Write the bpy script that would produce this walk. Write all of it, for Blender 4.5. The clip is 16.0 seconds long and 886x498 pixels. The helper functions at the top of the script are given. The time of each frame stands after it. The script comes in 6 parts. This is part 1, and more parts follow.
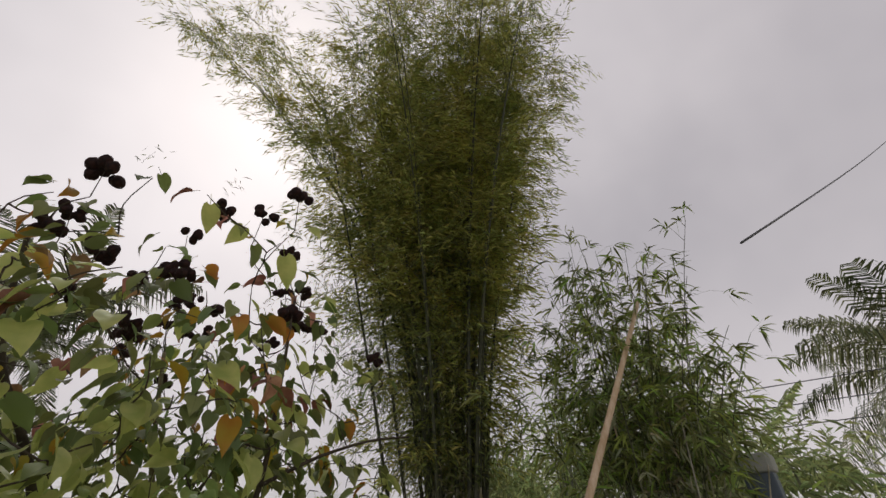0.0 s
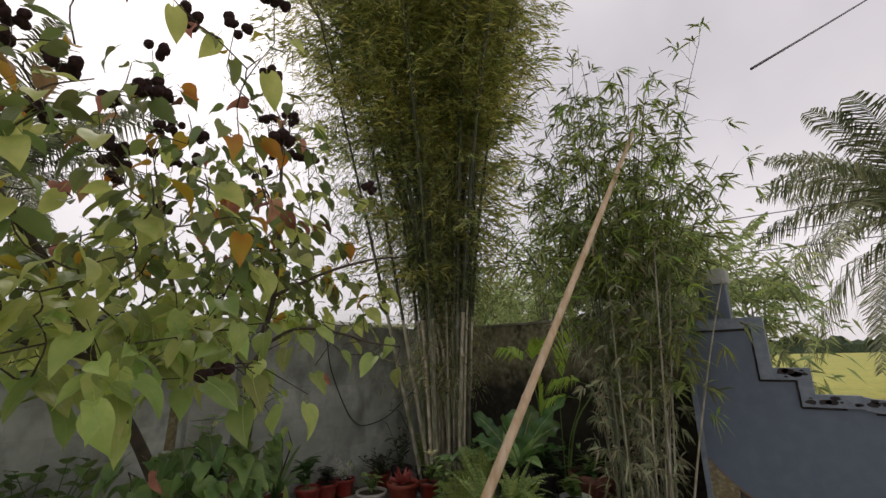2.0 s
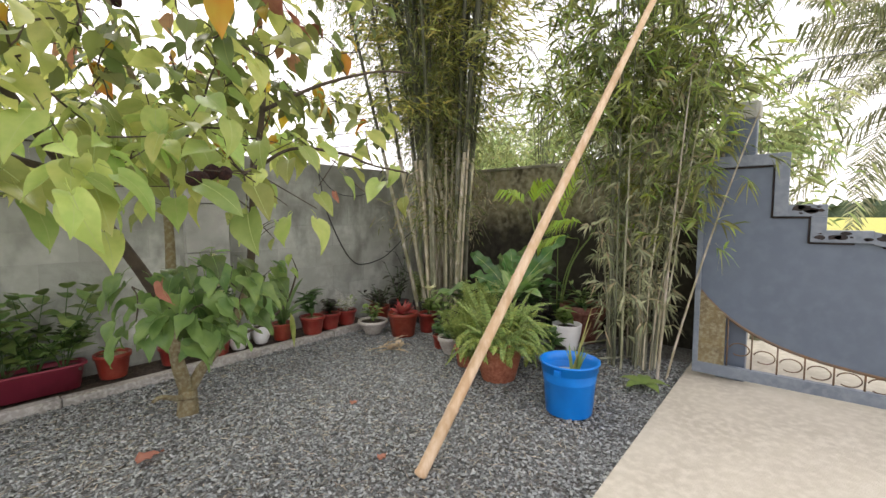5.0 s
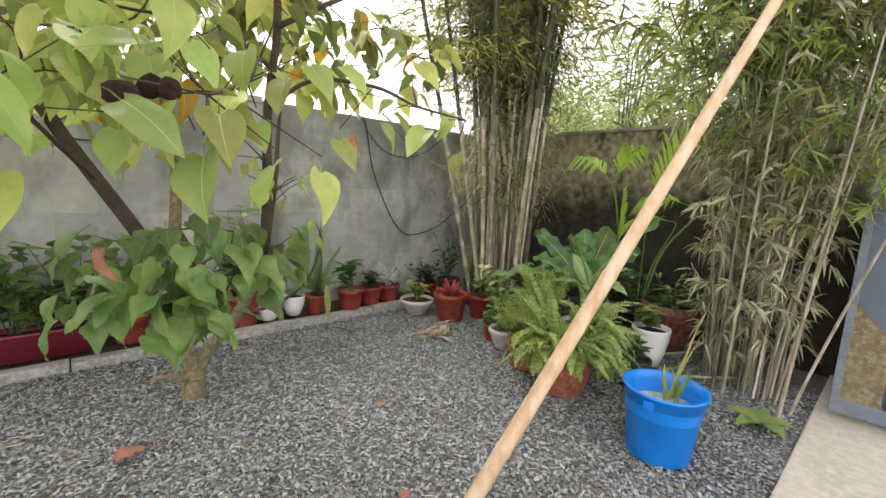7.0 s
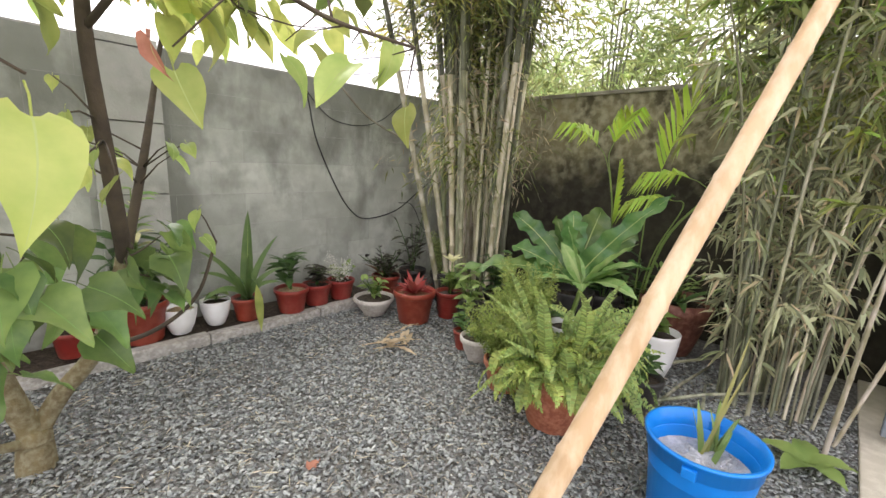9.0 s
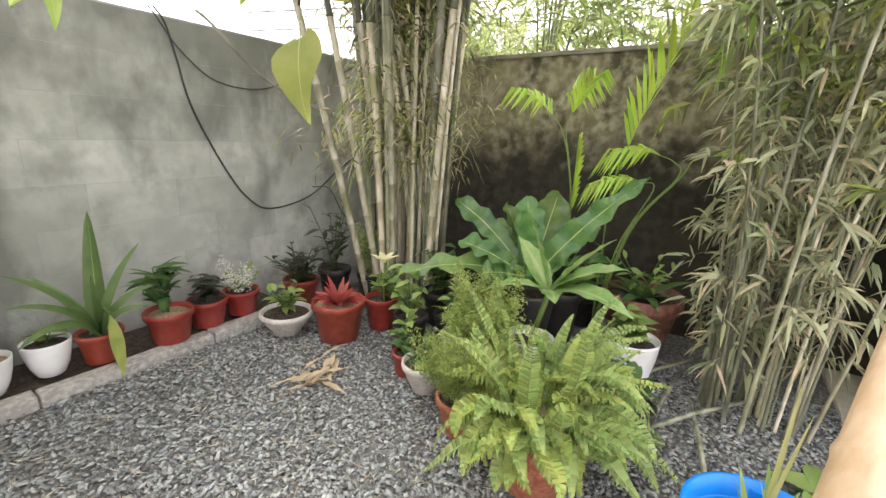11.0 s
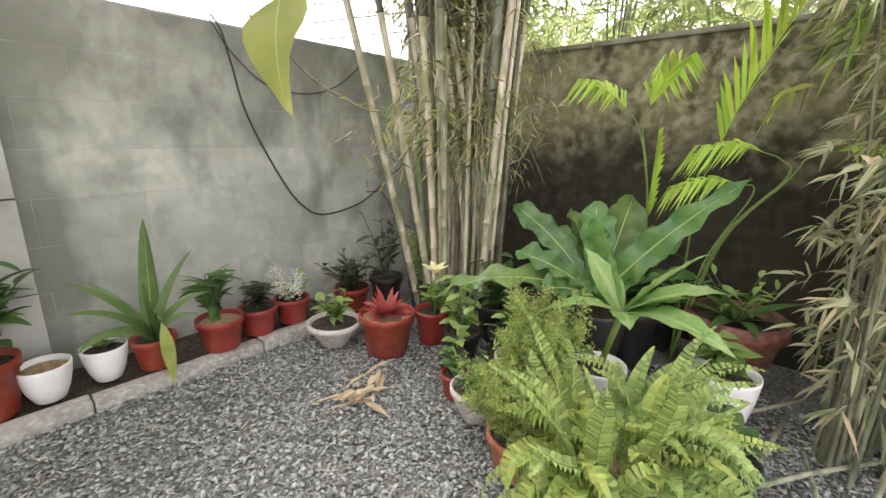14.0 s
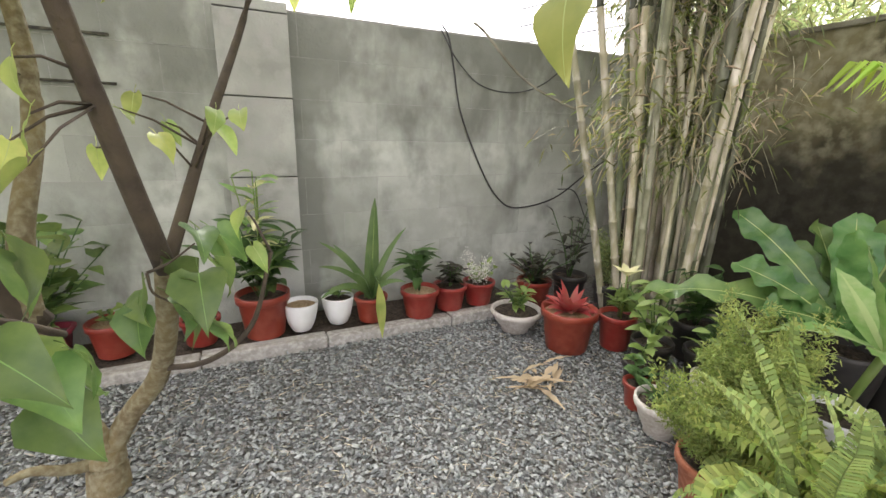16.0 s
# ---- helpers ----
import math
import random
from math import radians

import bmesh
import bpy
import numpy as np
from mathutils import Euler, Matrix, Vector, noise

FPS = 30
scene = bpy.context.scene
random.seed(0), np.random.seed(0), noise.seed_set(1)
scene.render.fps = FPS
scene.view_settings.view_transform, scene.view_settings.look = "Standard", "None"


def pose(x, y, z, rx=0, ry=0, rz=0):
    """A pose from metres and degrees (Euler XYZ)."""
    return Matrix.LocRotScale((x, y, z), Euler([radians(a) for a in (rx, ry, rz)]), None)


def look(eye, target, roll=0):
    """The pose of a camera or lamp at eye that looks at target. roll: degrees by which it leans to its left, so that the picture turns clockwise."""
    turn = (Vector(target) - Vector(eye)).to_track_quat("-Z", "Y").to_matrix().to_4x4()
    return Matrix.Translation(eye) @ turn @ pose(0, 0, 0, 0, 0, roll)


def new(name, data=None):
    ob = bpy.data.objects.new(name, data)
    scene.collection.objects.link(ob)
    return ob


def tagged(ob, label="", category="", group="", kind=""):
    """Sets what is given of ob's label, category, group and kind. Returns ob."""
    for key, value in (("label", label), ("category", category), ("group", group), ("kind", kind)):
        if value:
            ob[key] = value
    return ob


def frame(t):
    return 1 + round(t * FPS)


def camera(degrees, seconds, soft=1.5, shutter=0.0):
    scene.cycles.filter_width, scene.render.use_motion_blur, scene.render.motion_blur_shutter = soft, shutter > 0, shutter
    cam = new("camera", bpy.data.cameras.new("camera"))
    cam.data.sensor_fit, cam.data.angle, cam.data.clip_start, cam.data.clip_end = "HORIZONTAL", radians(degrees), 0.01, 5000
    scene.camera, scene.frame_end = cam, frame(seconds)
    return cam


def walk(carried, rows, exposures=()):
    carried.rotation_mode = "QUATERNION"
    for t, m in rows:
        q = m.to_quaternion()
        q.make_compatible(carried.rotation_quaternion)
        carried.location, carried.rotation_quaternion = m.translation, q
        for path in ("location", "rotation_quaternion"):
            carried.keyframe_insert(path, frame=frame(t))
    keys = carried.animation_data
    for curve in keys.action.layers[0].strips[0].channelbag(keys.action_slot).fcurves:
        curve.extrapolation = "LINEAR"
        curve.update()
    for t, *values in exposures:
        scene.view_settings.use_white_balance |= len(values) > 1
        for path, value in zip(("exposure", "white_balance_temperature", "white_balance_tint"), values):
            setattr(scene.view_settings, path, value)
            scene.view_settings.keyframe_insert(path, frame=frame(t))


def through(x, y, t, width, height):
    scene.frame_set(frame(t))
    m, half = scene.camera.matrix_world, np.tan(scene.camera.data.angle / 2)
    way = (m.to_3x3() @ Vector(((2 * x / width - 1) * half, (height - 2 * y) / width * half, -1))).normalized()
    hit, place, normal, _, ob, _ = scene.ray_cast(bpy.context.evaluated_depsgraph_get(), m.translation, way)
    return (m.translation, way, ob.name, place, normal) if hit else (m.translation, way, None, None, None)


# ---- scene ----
cam = camera(92.5, 16.0)
ROWS = [  # seconds, eye, yaw, pitch, lean
    (0.0, 0.468, -0.243, 1.419, -46.65, 36.24, -0.66),
    (0.5, 0.452, -0.238, 1.405, -47.89, 31.00, 1.27),
    (1.0, 0.461, -0.239, 1.411, -49.75, 24.47, -0.34),
    (1.5, 0.464, -0.242, 1.413, -47.43, 17.55, -0.79),
    (2.0, 0.451, -0.195, 1.369, -48.21, 14.42, -1.15),
    (2.5, 0.430, -0.151, 1.318, -49.88, 9.61, -1.25),
    (3.0, 0.429, -0.100, 1.289, -53.45, 5.96, -1.13),
    (3.5, 0.418, -0.014, 1.217, -55.18, 4.74, -1.80),
    (4.0, 0.404, 0.007, 1.209, -54.75, 0.25, -2.00),
    (6.5, 0.884, 0.370, 1.178, -44.14, -6.67, 3.12),
    (7.0, 0.973, 0.485, 1.171, -42.58, -8.61, 2.91),
    (7.5, 1.090, 0.570, 1.151, -40.10, -9.94, 2.44),
    (8.0, 1.212, 0.631, 1.164, -38.70, -10.74, 2.93),
    (8.5, 1.324, 0.741, 1.139, -40.81, -12.46, 2.20),
    (8.7, 1.379, 0.811, 1.147, -43.20, -11.98, 2.43),
    (10.8, 1.862, 1.310, 1.178, -57.10, -15.02, 1.43),
    (11.0, 1.875, 1.347, 1.182, -57.31, -14.89, 2.32),
    (11.5, 1.927, 1.425, 1.156, -65.07, -15.00, 1.51),
    (12.0, 2.032, 1.422, 1.155, -63.52, -14.08, 2.02),
    (12.5, 2.089, 1.428, 1.137, -65.78, -9.39, 0.85),
    (13.0, 2.084, 1.444, 1.190, -62.40, -10.93, 1.93),
    (13.5, 2.058, 1.450, 1.169, -55.06, -13.06, 1.50),
    (14.0, 2.057, 1.438, 1.171, -48.94, -14.76, 0.86),
    (14.5, 2.054, 1.439, 1.174, -44.04, -15.59, 1.26),
    (15.0, 2.044, 1.434, 1.172, -39.08, -15.56, 1.28),
    (15.5, 1.995, 1.443, 1.190, -32.34, -16.26, 1.39),
    (16.0, 1.939, 1.425, 1.132, -25.03, -14.92, 1.39),
]
EXPOSURES = [(0.0, -0.6), (0.5, -0.66), (1.0, -0.58), (1.5, -0.5), (2.0, -0.15), (3.0, 0.48), (4.0, 1.0), (6.5, 1.6), (8.5, 1.8), (11.0, 2.2), (13.0, 2.25), (16.0, 2.08)]
walk(cam, [(t, pose(x, y, z, 90 + p, 0, a) @ pose(0, 0, 0, 0, 0, r)) for t, x, y, z, a, p, r in ROWS], EXPOSURES)

# ---- sky and sun ----
SUN_AZ, SUN_EL = radians(16), radians(52)
world = bpy.data.worlds.new("overcast")
scene.world = world
world.use_nodes = True
wn, wl = world.node_tree.nodes, world.node_tree.links
wn.clear()
w_out, w_bg = wn.new("ShaderNodeOutputWorld"), wn.new("ShaderNodeBackground")
sky = wn.new("ShaderNodeTexSky")
sky.sky_type, sky.sun_disc = "NISHITA", False
sky.sun_elevation, sky.sun_rotation, sky.air_density, sky.dust_density = SUN_EL, SUN_AZ, 1.0, 4.0
w_co = wn.new("ShaderNodeTexCoord")
w_noise = wn.new("ShaderNodeTexNoise")
w_noise.inputs["Scale"].default_value, w_noise.inputs["Detail"].default_value = 1.6, 4.0
w_ramp = wn.new("ShaderNodeValToRGB")
w_ramp.color_ramp.elements[0].position, w_ramp.color_ramp.elements[1].position = 0.3, 0.75
w_ramp.color_ramp.elements[0].color = (6.85, 6.4, 6.75, 1)
w_ramp.color_ramp.elements[1].color = (11.0, 10.2, 10.4, 1)
w_mix = wn.new("ShaderNodeMixRGB")
w_mix.inputs["Fac"].default_value = 0.88
wl.new(w_co.outputs["Generated"], w_noise.inputs["Vector"])
wl.new(w_noise.outputs["Fac"], w_ramp.inputs["Fac"])
wl.new(sky.outputs["Color"], w_mix.inputs["Color1"])
wl.new(w_ramp.outputs["Color"], w_mix.inputs["Color2"])
w_dot, w_pow, w_add = wn.new("ShaderNodeVectorMath"), wn.new("ShaderNodeMath"), wn.new("ShaderNodeVectorMath")
w_dot.operation, w_pow.operation, w_add.operation = "DOT_PRODUCT", "POWER", "MULTIPLY_ADD"
w_dot.inputs[1].default_value = (math.sin(SUN_AZ) * math.cos(SUN_EL), math.cos(SUN_AZ) * math.cos(SUN_EL), math.sin(SUN_EL))
w_clamp = wn.new("ShaderNodeMath")
w_clamp.operation = "MAXIMUM"
w_clamp.inputs[1].default_value, w_pow.inputs[1].default_value = 0.0, 7.0
wl.new(w_co.outputs["Generated"], w_dot.inputs[0])
wl.new(w_dot.outputs["Value"], w_clamp.inputs[0])
wl.new(w_clamp.outputs[0], w_pow.inputs[0])
wl.new(w_pow.outputs[0], w_add.inputs[0])
w_add.inputs[1].default_value = (4.6, 4.4, 4.35)
wl.new(w_mix.outputs["Color"], w_add.inputs[2])
wl.new(w_add.outputs["Vector"], w_bg.inputs["Color"])
w_bg.inputs["Strength"].default_value = 0.1
wl.new(w_bg.outputs["Background"], w_out.inputs["Surface"])
sun = new("sun", bpy.data.lights.new("sun", "SUN"))
sun.data.energy, sun.data.angle, sun.data.color = 0.8, radians(25), (1.0, 0.96, 0.9)
sun.matrix_basis = look((0, 0, 0), (-math.sin(SUN_AZ) * math.cos(SUN_EL), -math.cos(SUN_AZ) * math.cos(SUN_EL), -math.sin(SUN_EL)))


# ---- materials ----
def material(name, base, rough=0.7, vary=None, scale=8.0, vary2=None, scale2=60.0, bump=0.0, bump_scale=80.0, metal=0.0, shine=0.5,
             per="", spread=0.0, hue=0.0, glow_through=0.0, stretch=(1, 1, 1), coat=0.0, placed=False):
    """A surface of a base colour, mixed with vary at a coarse and vary2 at a fine scale; per: 'object' or 'island' for piece-to-piece change."""
    m = bpy.data.materials.new(name)
    m.use_nodes = True
    n, l = m.node_tree.nodes, m.node_tree.links
    n.clear()
    out, bsdf = n.new("ShaderNodeOutputMaterial"), n.new("ShaderNodeBsdfPrincipled")
    co, mp = n.new("ShaderNodeTexCoord"), n.new("ShaderNodeMapping")
    mp.inputs["Scale"].default_value = stretch
    if placed:
        l.new(n.new("ShaderNodeNewGeometry").outputs["Position"], mp.inputs["Vector"])
    else:
        l.new(co.outputs["Object"], mp.inputs["Vector"])
    rgb = n.new("ShaderNodeRGB")
    rgb.outputs[0].default_value = (*base, 1)
    col = rgb.outputs[0]
    for other, size, lo, hi in ((vary, scale, 0.35, 0.7), (vary2, scale2, 0.42, 0.66)):
        if other:
            t, r, mx = n.new("ShaderNodeTexNoise"), n.new("ShaderNodeMapRange"), n.new("ShaderNodeMixRGB")
            t.inputs["Scale"].default_value, t.inputs["Detail"].default_value = size, 5.0
            l.new(mp.outputs[0], t.inputs["Vector"])
            r.inputs["From Min"].default_value, r.inputs["From Max"].default_value = lo, hi
            l.new(t.outputs["Fac"], r.inputs["Value"])
            l.new(r.outputs[0], mx.inputs["Fac"])
            l.new(col, mx.inputs["Color1"])
            mx.inputs["Color2"].default_value = (*other, 1)
            col = mx.outputs[0]
    if per:
        src = n.new("ShaderNodeObjectInfo" if per == "object" else "ShaderNodeNewGeometry")
        rnd = src.outputs["Random" if per == "object" else "Random Per Island"]
        hs, a, b = n.new("ShaderNodeHueSaturation"), n.new("ShaderNodeMapRange"), n.new("ShaderNodeMapRange")
        a.inputs["To Min"].default_value, a.inputs["To Max"].default_value = 1 - spread, 1 + spread
        b.inputs["To Min"].default_value, b.inputs["To Max"].default_value = 0.5 - hue, 0.5 + hue
        w = n.new("ShaderNodeMath")
        w.operation = "MULTIPLY"
        w.inputs[1].default_value = 7.31
        fr = n.new("ShaderNodeMath")
        fr.operation = "FRACT"
        l.new(rnd, a.inputs["Value"])
        l.new(rnd, w.inputs[0])
        l.new(w.outputs[0], fr.inputs[0])
        l.new(fr.outputs[0], b.inputs["Value"])
        l.new(a.outputs[0], hs.inputs["Value"])
        l.new(b.outputs[0], hs.inputs["Hue"])
        l.new(col, hs.inputs["Color"])
        col = hs.outputs[0]
    l.new(col, bsdf.inputs["Base Color"])
    bsdf.inputs["Roughness"].default_value, bsdf.inputs["Metallic"].default_value = rough, metal
    bsdf.inputs["Specular IOR Level"].default_value = shine
    bsdf.inputs["Coat Weight"].default_value = coat
    if bump:
        t, b = n.new("ShaderNodeTexNoise"), n.new("ShaderNodeBump")
        t.inputs["Scale"].default_value, t.inputs["Detail"].default_value = bump_scale, 6.0
        b.inputs["Strength"].default_value, b.inputs["Distance"].default_value = bump, 0.01
        l.new(mp.outputs[0], t.inputs["Vector"])
        l.new(t.outputs["Fac"], b.inputs["Height"])
        l.new(b.outputs[0], bsdf.inputs["Normal"])
    if glow_through:
        tr, mx = n.new("ShaderNodeBsdfTranslucent"), n.new("ShaderNodeMixShader")
        l.new(col, tr.inputs["Color"])
        mx.inputs["Fac"].default_value = glow_through
        l.new(bsdf.outputs[0], mx.inputs[1])
        l.new(tr.outputs[0], mx.inputs[2])
        l.new(mx.outputs[0], out.inputs["Surface"])
    else:
        l.new(bsdf.outputs[0], out.inputs["Surface"])
    return m


M = {}
M["plaster"] = material("weathered cement plaster", (0.32, 0.315, 0.295), 0.9, (0.27, 0.265, 0.25), 2.2, (0.44, 0.43, 0.41), 14, 0.5, 40)
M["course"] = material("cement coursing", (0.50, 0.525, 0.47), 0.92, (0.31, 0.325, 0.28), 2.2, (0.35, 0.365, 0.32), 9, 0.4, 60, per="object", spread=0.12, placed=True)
M["pilaster"] = material("cast concrete", (0.46, 0.475, 0.43), 0.9, (0.29, 0.30, 0.265), 3.2, (0.40, 0.40, 0.37), 14, 0.4, 70, placed=True)
M["mossy"] = material("mould-stained cement", (0.22, 0.20, 0.145), 0.95, (0.06, 0.055, 0.035), 2.6, (0.28, 0.26, 0.19), 14, 0.7, 50, per="object", spread=0.25)
M["mossy_low"] = material("black mould on cement", (0.035, 0.033, 0.027), 0.95, (0.016, 0.015, 0.012), 2.5, (0.09, 0.085, 0.06), 24, 0.7, 50, per="object", spread=0.3)
M["cap"] = material("mortar cap", (0.36, 0.34, 0.27), 0.9, (0.14, 0.13, 0.095), 6, None, 20, 0.5, 60)
M["kerb"] = material("worn kerb cement", (0.38, 0.365, 0.33), 0.9, (0.22, 0.21, 0.185), 5, (0.48, 0.47, 0.43), 40, 0.6, 90, placed=True)
M["concrete"] = material("drive concrete", (0.54, 0.505, 0.405), 0.85, (0.42, 0.39, 0.31), 1.6, (0.58, 0.545, 0.45), 22, 0.4, 120)
M["earth"] = material("damp grit and earth", (0.12, 0.12, 0.115), 0.95, (0.06, 0.055, 0.045), 5, (0.24, 0.24, 0.23), 60, 1.0, 120)
M["stone"] = material("crushed grey stone", (0.30, 0.315, 0.30), 0.75, (0.17, 0.19, 0.19), 30, None, 60, 0.3, 200, per="island", spread=0.62, hue=0.03)
M["field"] = material("ripening rice", (0.36, 0.34, 0.05), 0.9, (0.22, 0.26, 0.04), 0.25, (0.42, 0.38, 0.08), 3, 0.6, 8)
M["grass"] = material("rough grass", (0.10, 0.15, 0.035), 0.95, (0.16, 0.15, 0.07), 0.6, (0.06, 0.10, 0.02), 6, 0.8, 15)
M["far_trees"] = material("distant trees", (0.06, 0.09, 0.06), 0.95, (0.035, 0.06, 0.035), 0.3, (0.10, 0.13, 0.08), 1.5)
M["terracotta"] = material("red plastic pot", (0.25, 0.029, 0.020), 0.38, (0.18, 0.024, 0.017), 5, (0.27, 0.052, 0.036), 18, 0.03, 30, per="object", spread=0.12, hue=0.008)
M["clay"] = material("fired clay", (0.36, 0.115, 0.055), 0.7, (0.24, 0.075, 0.04), 8, (0.42, 0.17, 0.10), 50, 0.3, 80)
M["dark_clay"] = material("dark brown clay", (0.17, 0.055, 0.035), 0.6, (0.11, 0.04, 0.028), 6, (0.24, 0.11, 0.075), 30, 0.2, 60)
M["magenta"] = material("wine red plastic", (0.24, 0.03, 0.055), 0.4, (0.18, 0.025, 0.04), 9, None, 50)
M["white_plastic"] = material("white plastic", (0.78, 0.79, 0.78), 0.35, (0.66, 0.66, 0.63), 9, None, 50)
M["beige_pot"] = material("grey beige plastic", (0.50, 0.47, 0.42), 0.55, (0.38, 0.34, 0.29), 9, (0.56, 0.54, 0.50), 60, 0.1, 60)
M["black_pot"] = material("black plastic", (0.02, 0.02, 0.02), 0.5, (0.05, 0.045, 0.04), 12, None, 50)
M["blue"] = material("blue plastic", (0.005, 0.22, 0.72), 0.32, (0.004, 0.17, 0.60), 7, None, 50, 0.05, 30)
M["soil"] = material("potting soil", (0.05, 0.035, 0.025), 0.95, (0.11, 0.085, 0.06), 25, (0.02, 0.015, 0.01), 80, 1.0, 90)
M["husks"] = material("dry rice hulls", (0.42, 0.30, 0.17), 0.9, (0.26, 0.17, 0.09), 30, (0.5, 0.4, 0.26), 90, 1.0, 150)
M["ash"] = material("white lime crust", (0.60, 0.60, 0.62), 0.9, (0.12, 0.12, 0.13), 14, (0.4, 0.42, 0.45), 60, 1.0, 90)
M["gate"] = material("slate blue gate paint", (0.10, 0.128, 0.168), 0.42, (0.092, 0.119, 0.157), 3, (0.112, 0.142, 0.183), 12, 0.06, 30)
M["gate_light"] = material("grey gate frame paint", (0.16, 0.19, 0.225), 0.45, (0.12, 0.145, 0.18), 5, (0.19, 0.22, 0.25), 25, 0.1, 50)
# serves peeled paint and dark panes, and the gate's painted shadow line
M["peel_and_shadow"] = material("bare dark primer and shadow line", (0.015, 0.013, 0.014), 0.8, (0.04, 0.03, 0.025), 20, None, 50, 0.4, 80)
M["rust"] = material("weathered brown iron", (0.13, 0.10, 0.075), 0.7, (0.20, 0.12, 0.06), 20, None, 50, 0.3, 90, metal=0.4)
M["cable"] = material("black rubber cable", (0.035, 0.035, 0.036), 0.55)
M["grey_cable"] = material("grey overhead cable", (0.10, 0.10, 0.11), 0.6)
M["culm"] = material("bamboo culm", (0.47, 0.42, 0.29), 0.5, (0.24, 0.24, 0.12), 5, (0.62, 0.57, 0.47), 26, 0.15, 60, per="object", spread=0.35, hue=0.025, stretch=(1, 1, 0.35))
M["culm_b"] = material("young bamboo culm", (0.21, 0.225, 0.13), 0.5, (0.33, 0.32, 0.25), 3, (0.10, 0.11, 0.06), 20, 0.15, 60, per="object", spread=0.35, hue=0.02, stretch=(1, 1, 0.35))
# green of upper culms, darkened further to stand in for their backlit silhouette
M["culm_top"] = material("green upper culm darkened as backlit", (0.05, 0.055, 0.028), 0.5, (0.09, 0.095, 0.05), 3, None, 20, 0.15, 60, per="object", spread=0.3)
M["node"] = material("bamboo node ring", (0.16, 0.12, 0.07), 0.7, (0.30, 0.27, 0.2), 20)
M["pole"] = material("dried bamboo pole", (0.56, 0.40, 0.24), 0.5, (0.46, 0.31, 0.17), 4, (0.64, 0.50, 0.34), 30, 0.2, 90, stretch=(1, 1, 0.25))
M["bark"] = material("green grey bark", (0.20, 0.16, 0.075), 0.85, (0.13, 0.10, 0.055), 9, (0.26, 0.24, 0.15), 45, 0.7, 70)
M["dark_bark"] = material("dark twig bark", (0.055, 0.042, 0.03), 0.85, (0.09, 0.07, 0.045), 14, None, 45, 0.5, 80)
M["palm_bark"] = material("ringed palm bark", (0.11, 0.085, 0.065), 0.9, (0.10, 0.08, 0.06), 6, None, 45, 0.8, 30)


def leaf_material(name, base, spread=0.35, hue=0.02, through=0.35, rough=0.45, vary=None, scale=10.0, per="island"):
    return material(name, base, rough, vary, scale, None, 50, 0.1, 60, per=per, spread=spread, hue=hue, glow_through=through, shine=0.4)


M["leaf_a"] = leaf_material("fine bamboo leaf", (0.33, 0.38, 0.11), 0.5, 0.03, 0.62, 0.6, (0.62, 0.57, 0.15), 1.5)
M["leaf_b"] = leaf_material("broad bamboo leaf", (0.19, 0.235, 0.095), 0.6, 0.03, 0.45, 0.5, (0.28, 0.30, 0.08), 1.6)
M["leaf_new"] = leaf_material("fresh bamboo leaf", (0.36, 0.47, 0.09), 0.4, 0.03, 0.5, 0.5, (0.30, 0.42, 0.10), 2.0)
M["leaf_pale"] = leaf_material("dusty bamboo leaf", (0.38, 0.42, 0.23), 0.45, 0.025, 0.5, 0.6, (0.48, 0.49, 0.33), 3.0)
M["white_bloom"] = leaf_material("tiny white flowers", (0.78, 0.78, 0.70), 0.1, 0.01, 0.3, 0.7)
M["cream_rib"] = leaf_material("cream leaf centre", (0.42, 0.53, 0.22), 0.1, 0.01, 0.3, 0.4)
M["rib"] = leaf_material("pale leaf midrib", (0.36, 0.46, 0.16), 0.15, 0.01, 0.3, 0.4)
M["leaf_dry"] = leaf_material("dry bamboo leaf", (0.50, 0.42, 0.27), 0.35, 0.02, 0.3, 0.8)
M["litter"] = leaf_material("greyed straw", (0.40, 0.36, 0.27), 0.5, 0.02, 0.2, 0.85)
M["leaf_rib"] = leaf_material("annatto leaf midrib", (0.46, 0.52, 0.20), 0.1, 0.01, 0.4, 0.4)
M["dry_stalk"] = leaf_material("half-dry cut stalk", (0.34, 0.33, 0.13), 0.3, 0.02, 0.2, 0.7, (0.26, 0.28, 0.08), 9.0)
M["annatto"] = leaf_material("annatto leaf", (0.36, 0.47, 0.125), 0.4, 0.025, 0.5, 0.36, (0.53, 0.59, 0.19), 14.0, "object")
# deeper green for the low leaves, with their shade put into the colour
M["annatto_low"] = leaf_material("annatto leaf with shade in its colour", (0.115, 0.195, 0.06), 0.45, 0.02, 0.4, 0.32, (0.21, 0.30, 0.09), 14.0, "object")
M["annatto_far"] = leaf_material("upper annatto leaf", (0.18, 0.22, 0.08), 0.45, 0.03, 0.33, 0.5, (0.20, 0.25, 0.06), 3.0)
M["yellow_leaf"] = leaf_material("yellowing leaf", (0.45, 0.33, 0.04), 0.25, 0.03, 0.45, 0.5, (0.5, 0.22, 0.03), 8.0)
M["orange_leaf"] = leaf_material("withered orange leaf", (0.42, 0.22, 0.13), 0.35, 0.03, 0.3, 0.75, (0.26, 0.11, 0.065), 14.0)
M["seed"] = material("dark bristly seed pod", (0.022, 0.010, 0.010), 0.95, (0.06, 0.02, 0.015), 60, None, 50, 1.0, 300)
M["fern_young"] = leaf_material("yellow-green young frond", (0.47, 0.55, 0.16), 0.3, 0.02, 0.45, 0.5, (0.30, 0.40, 0.10), 12.0)
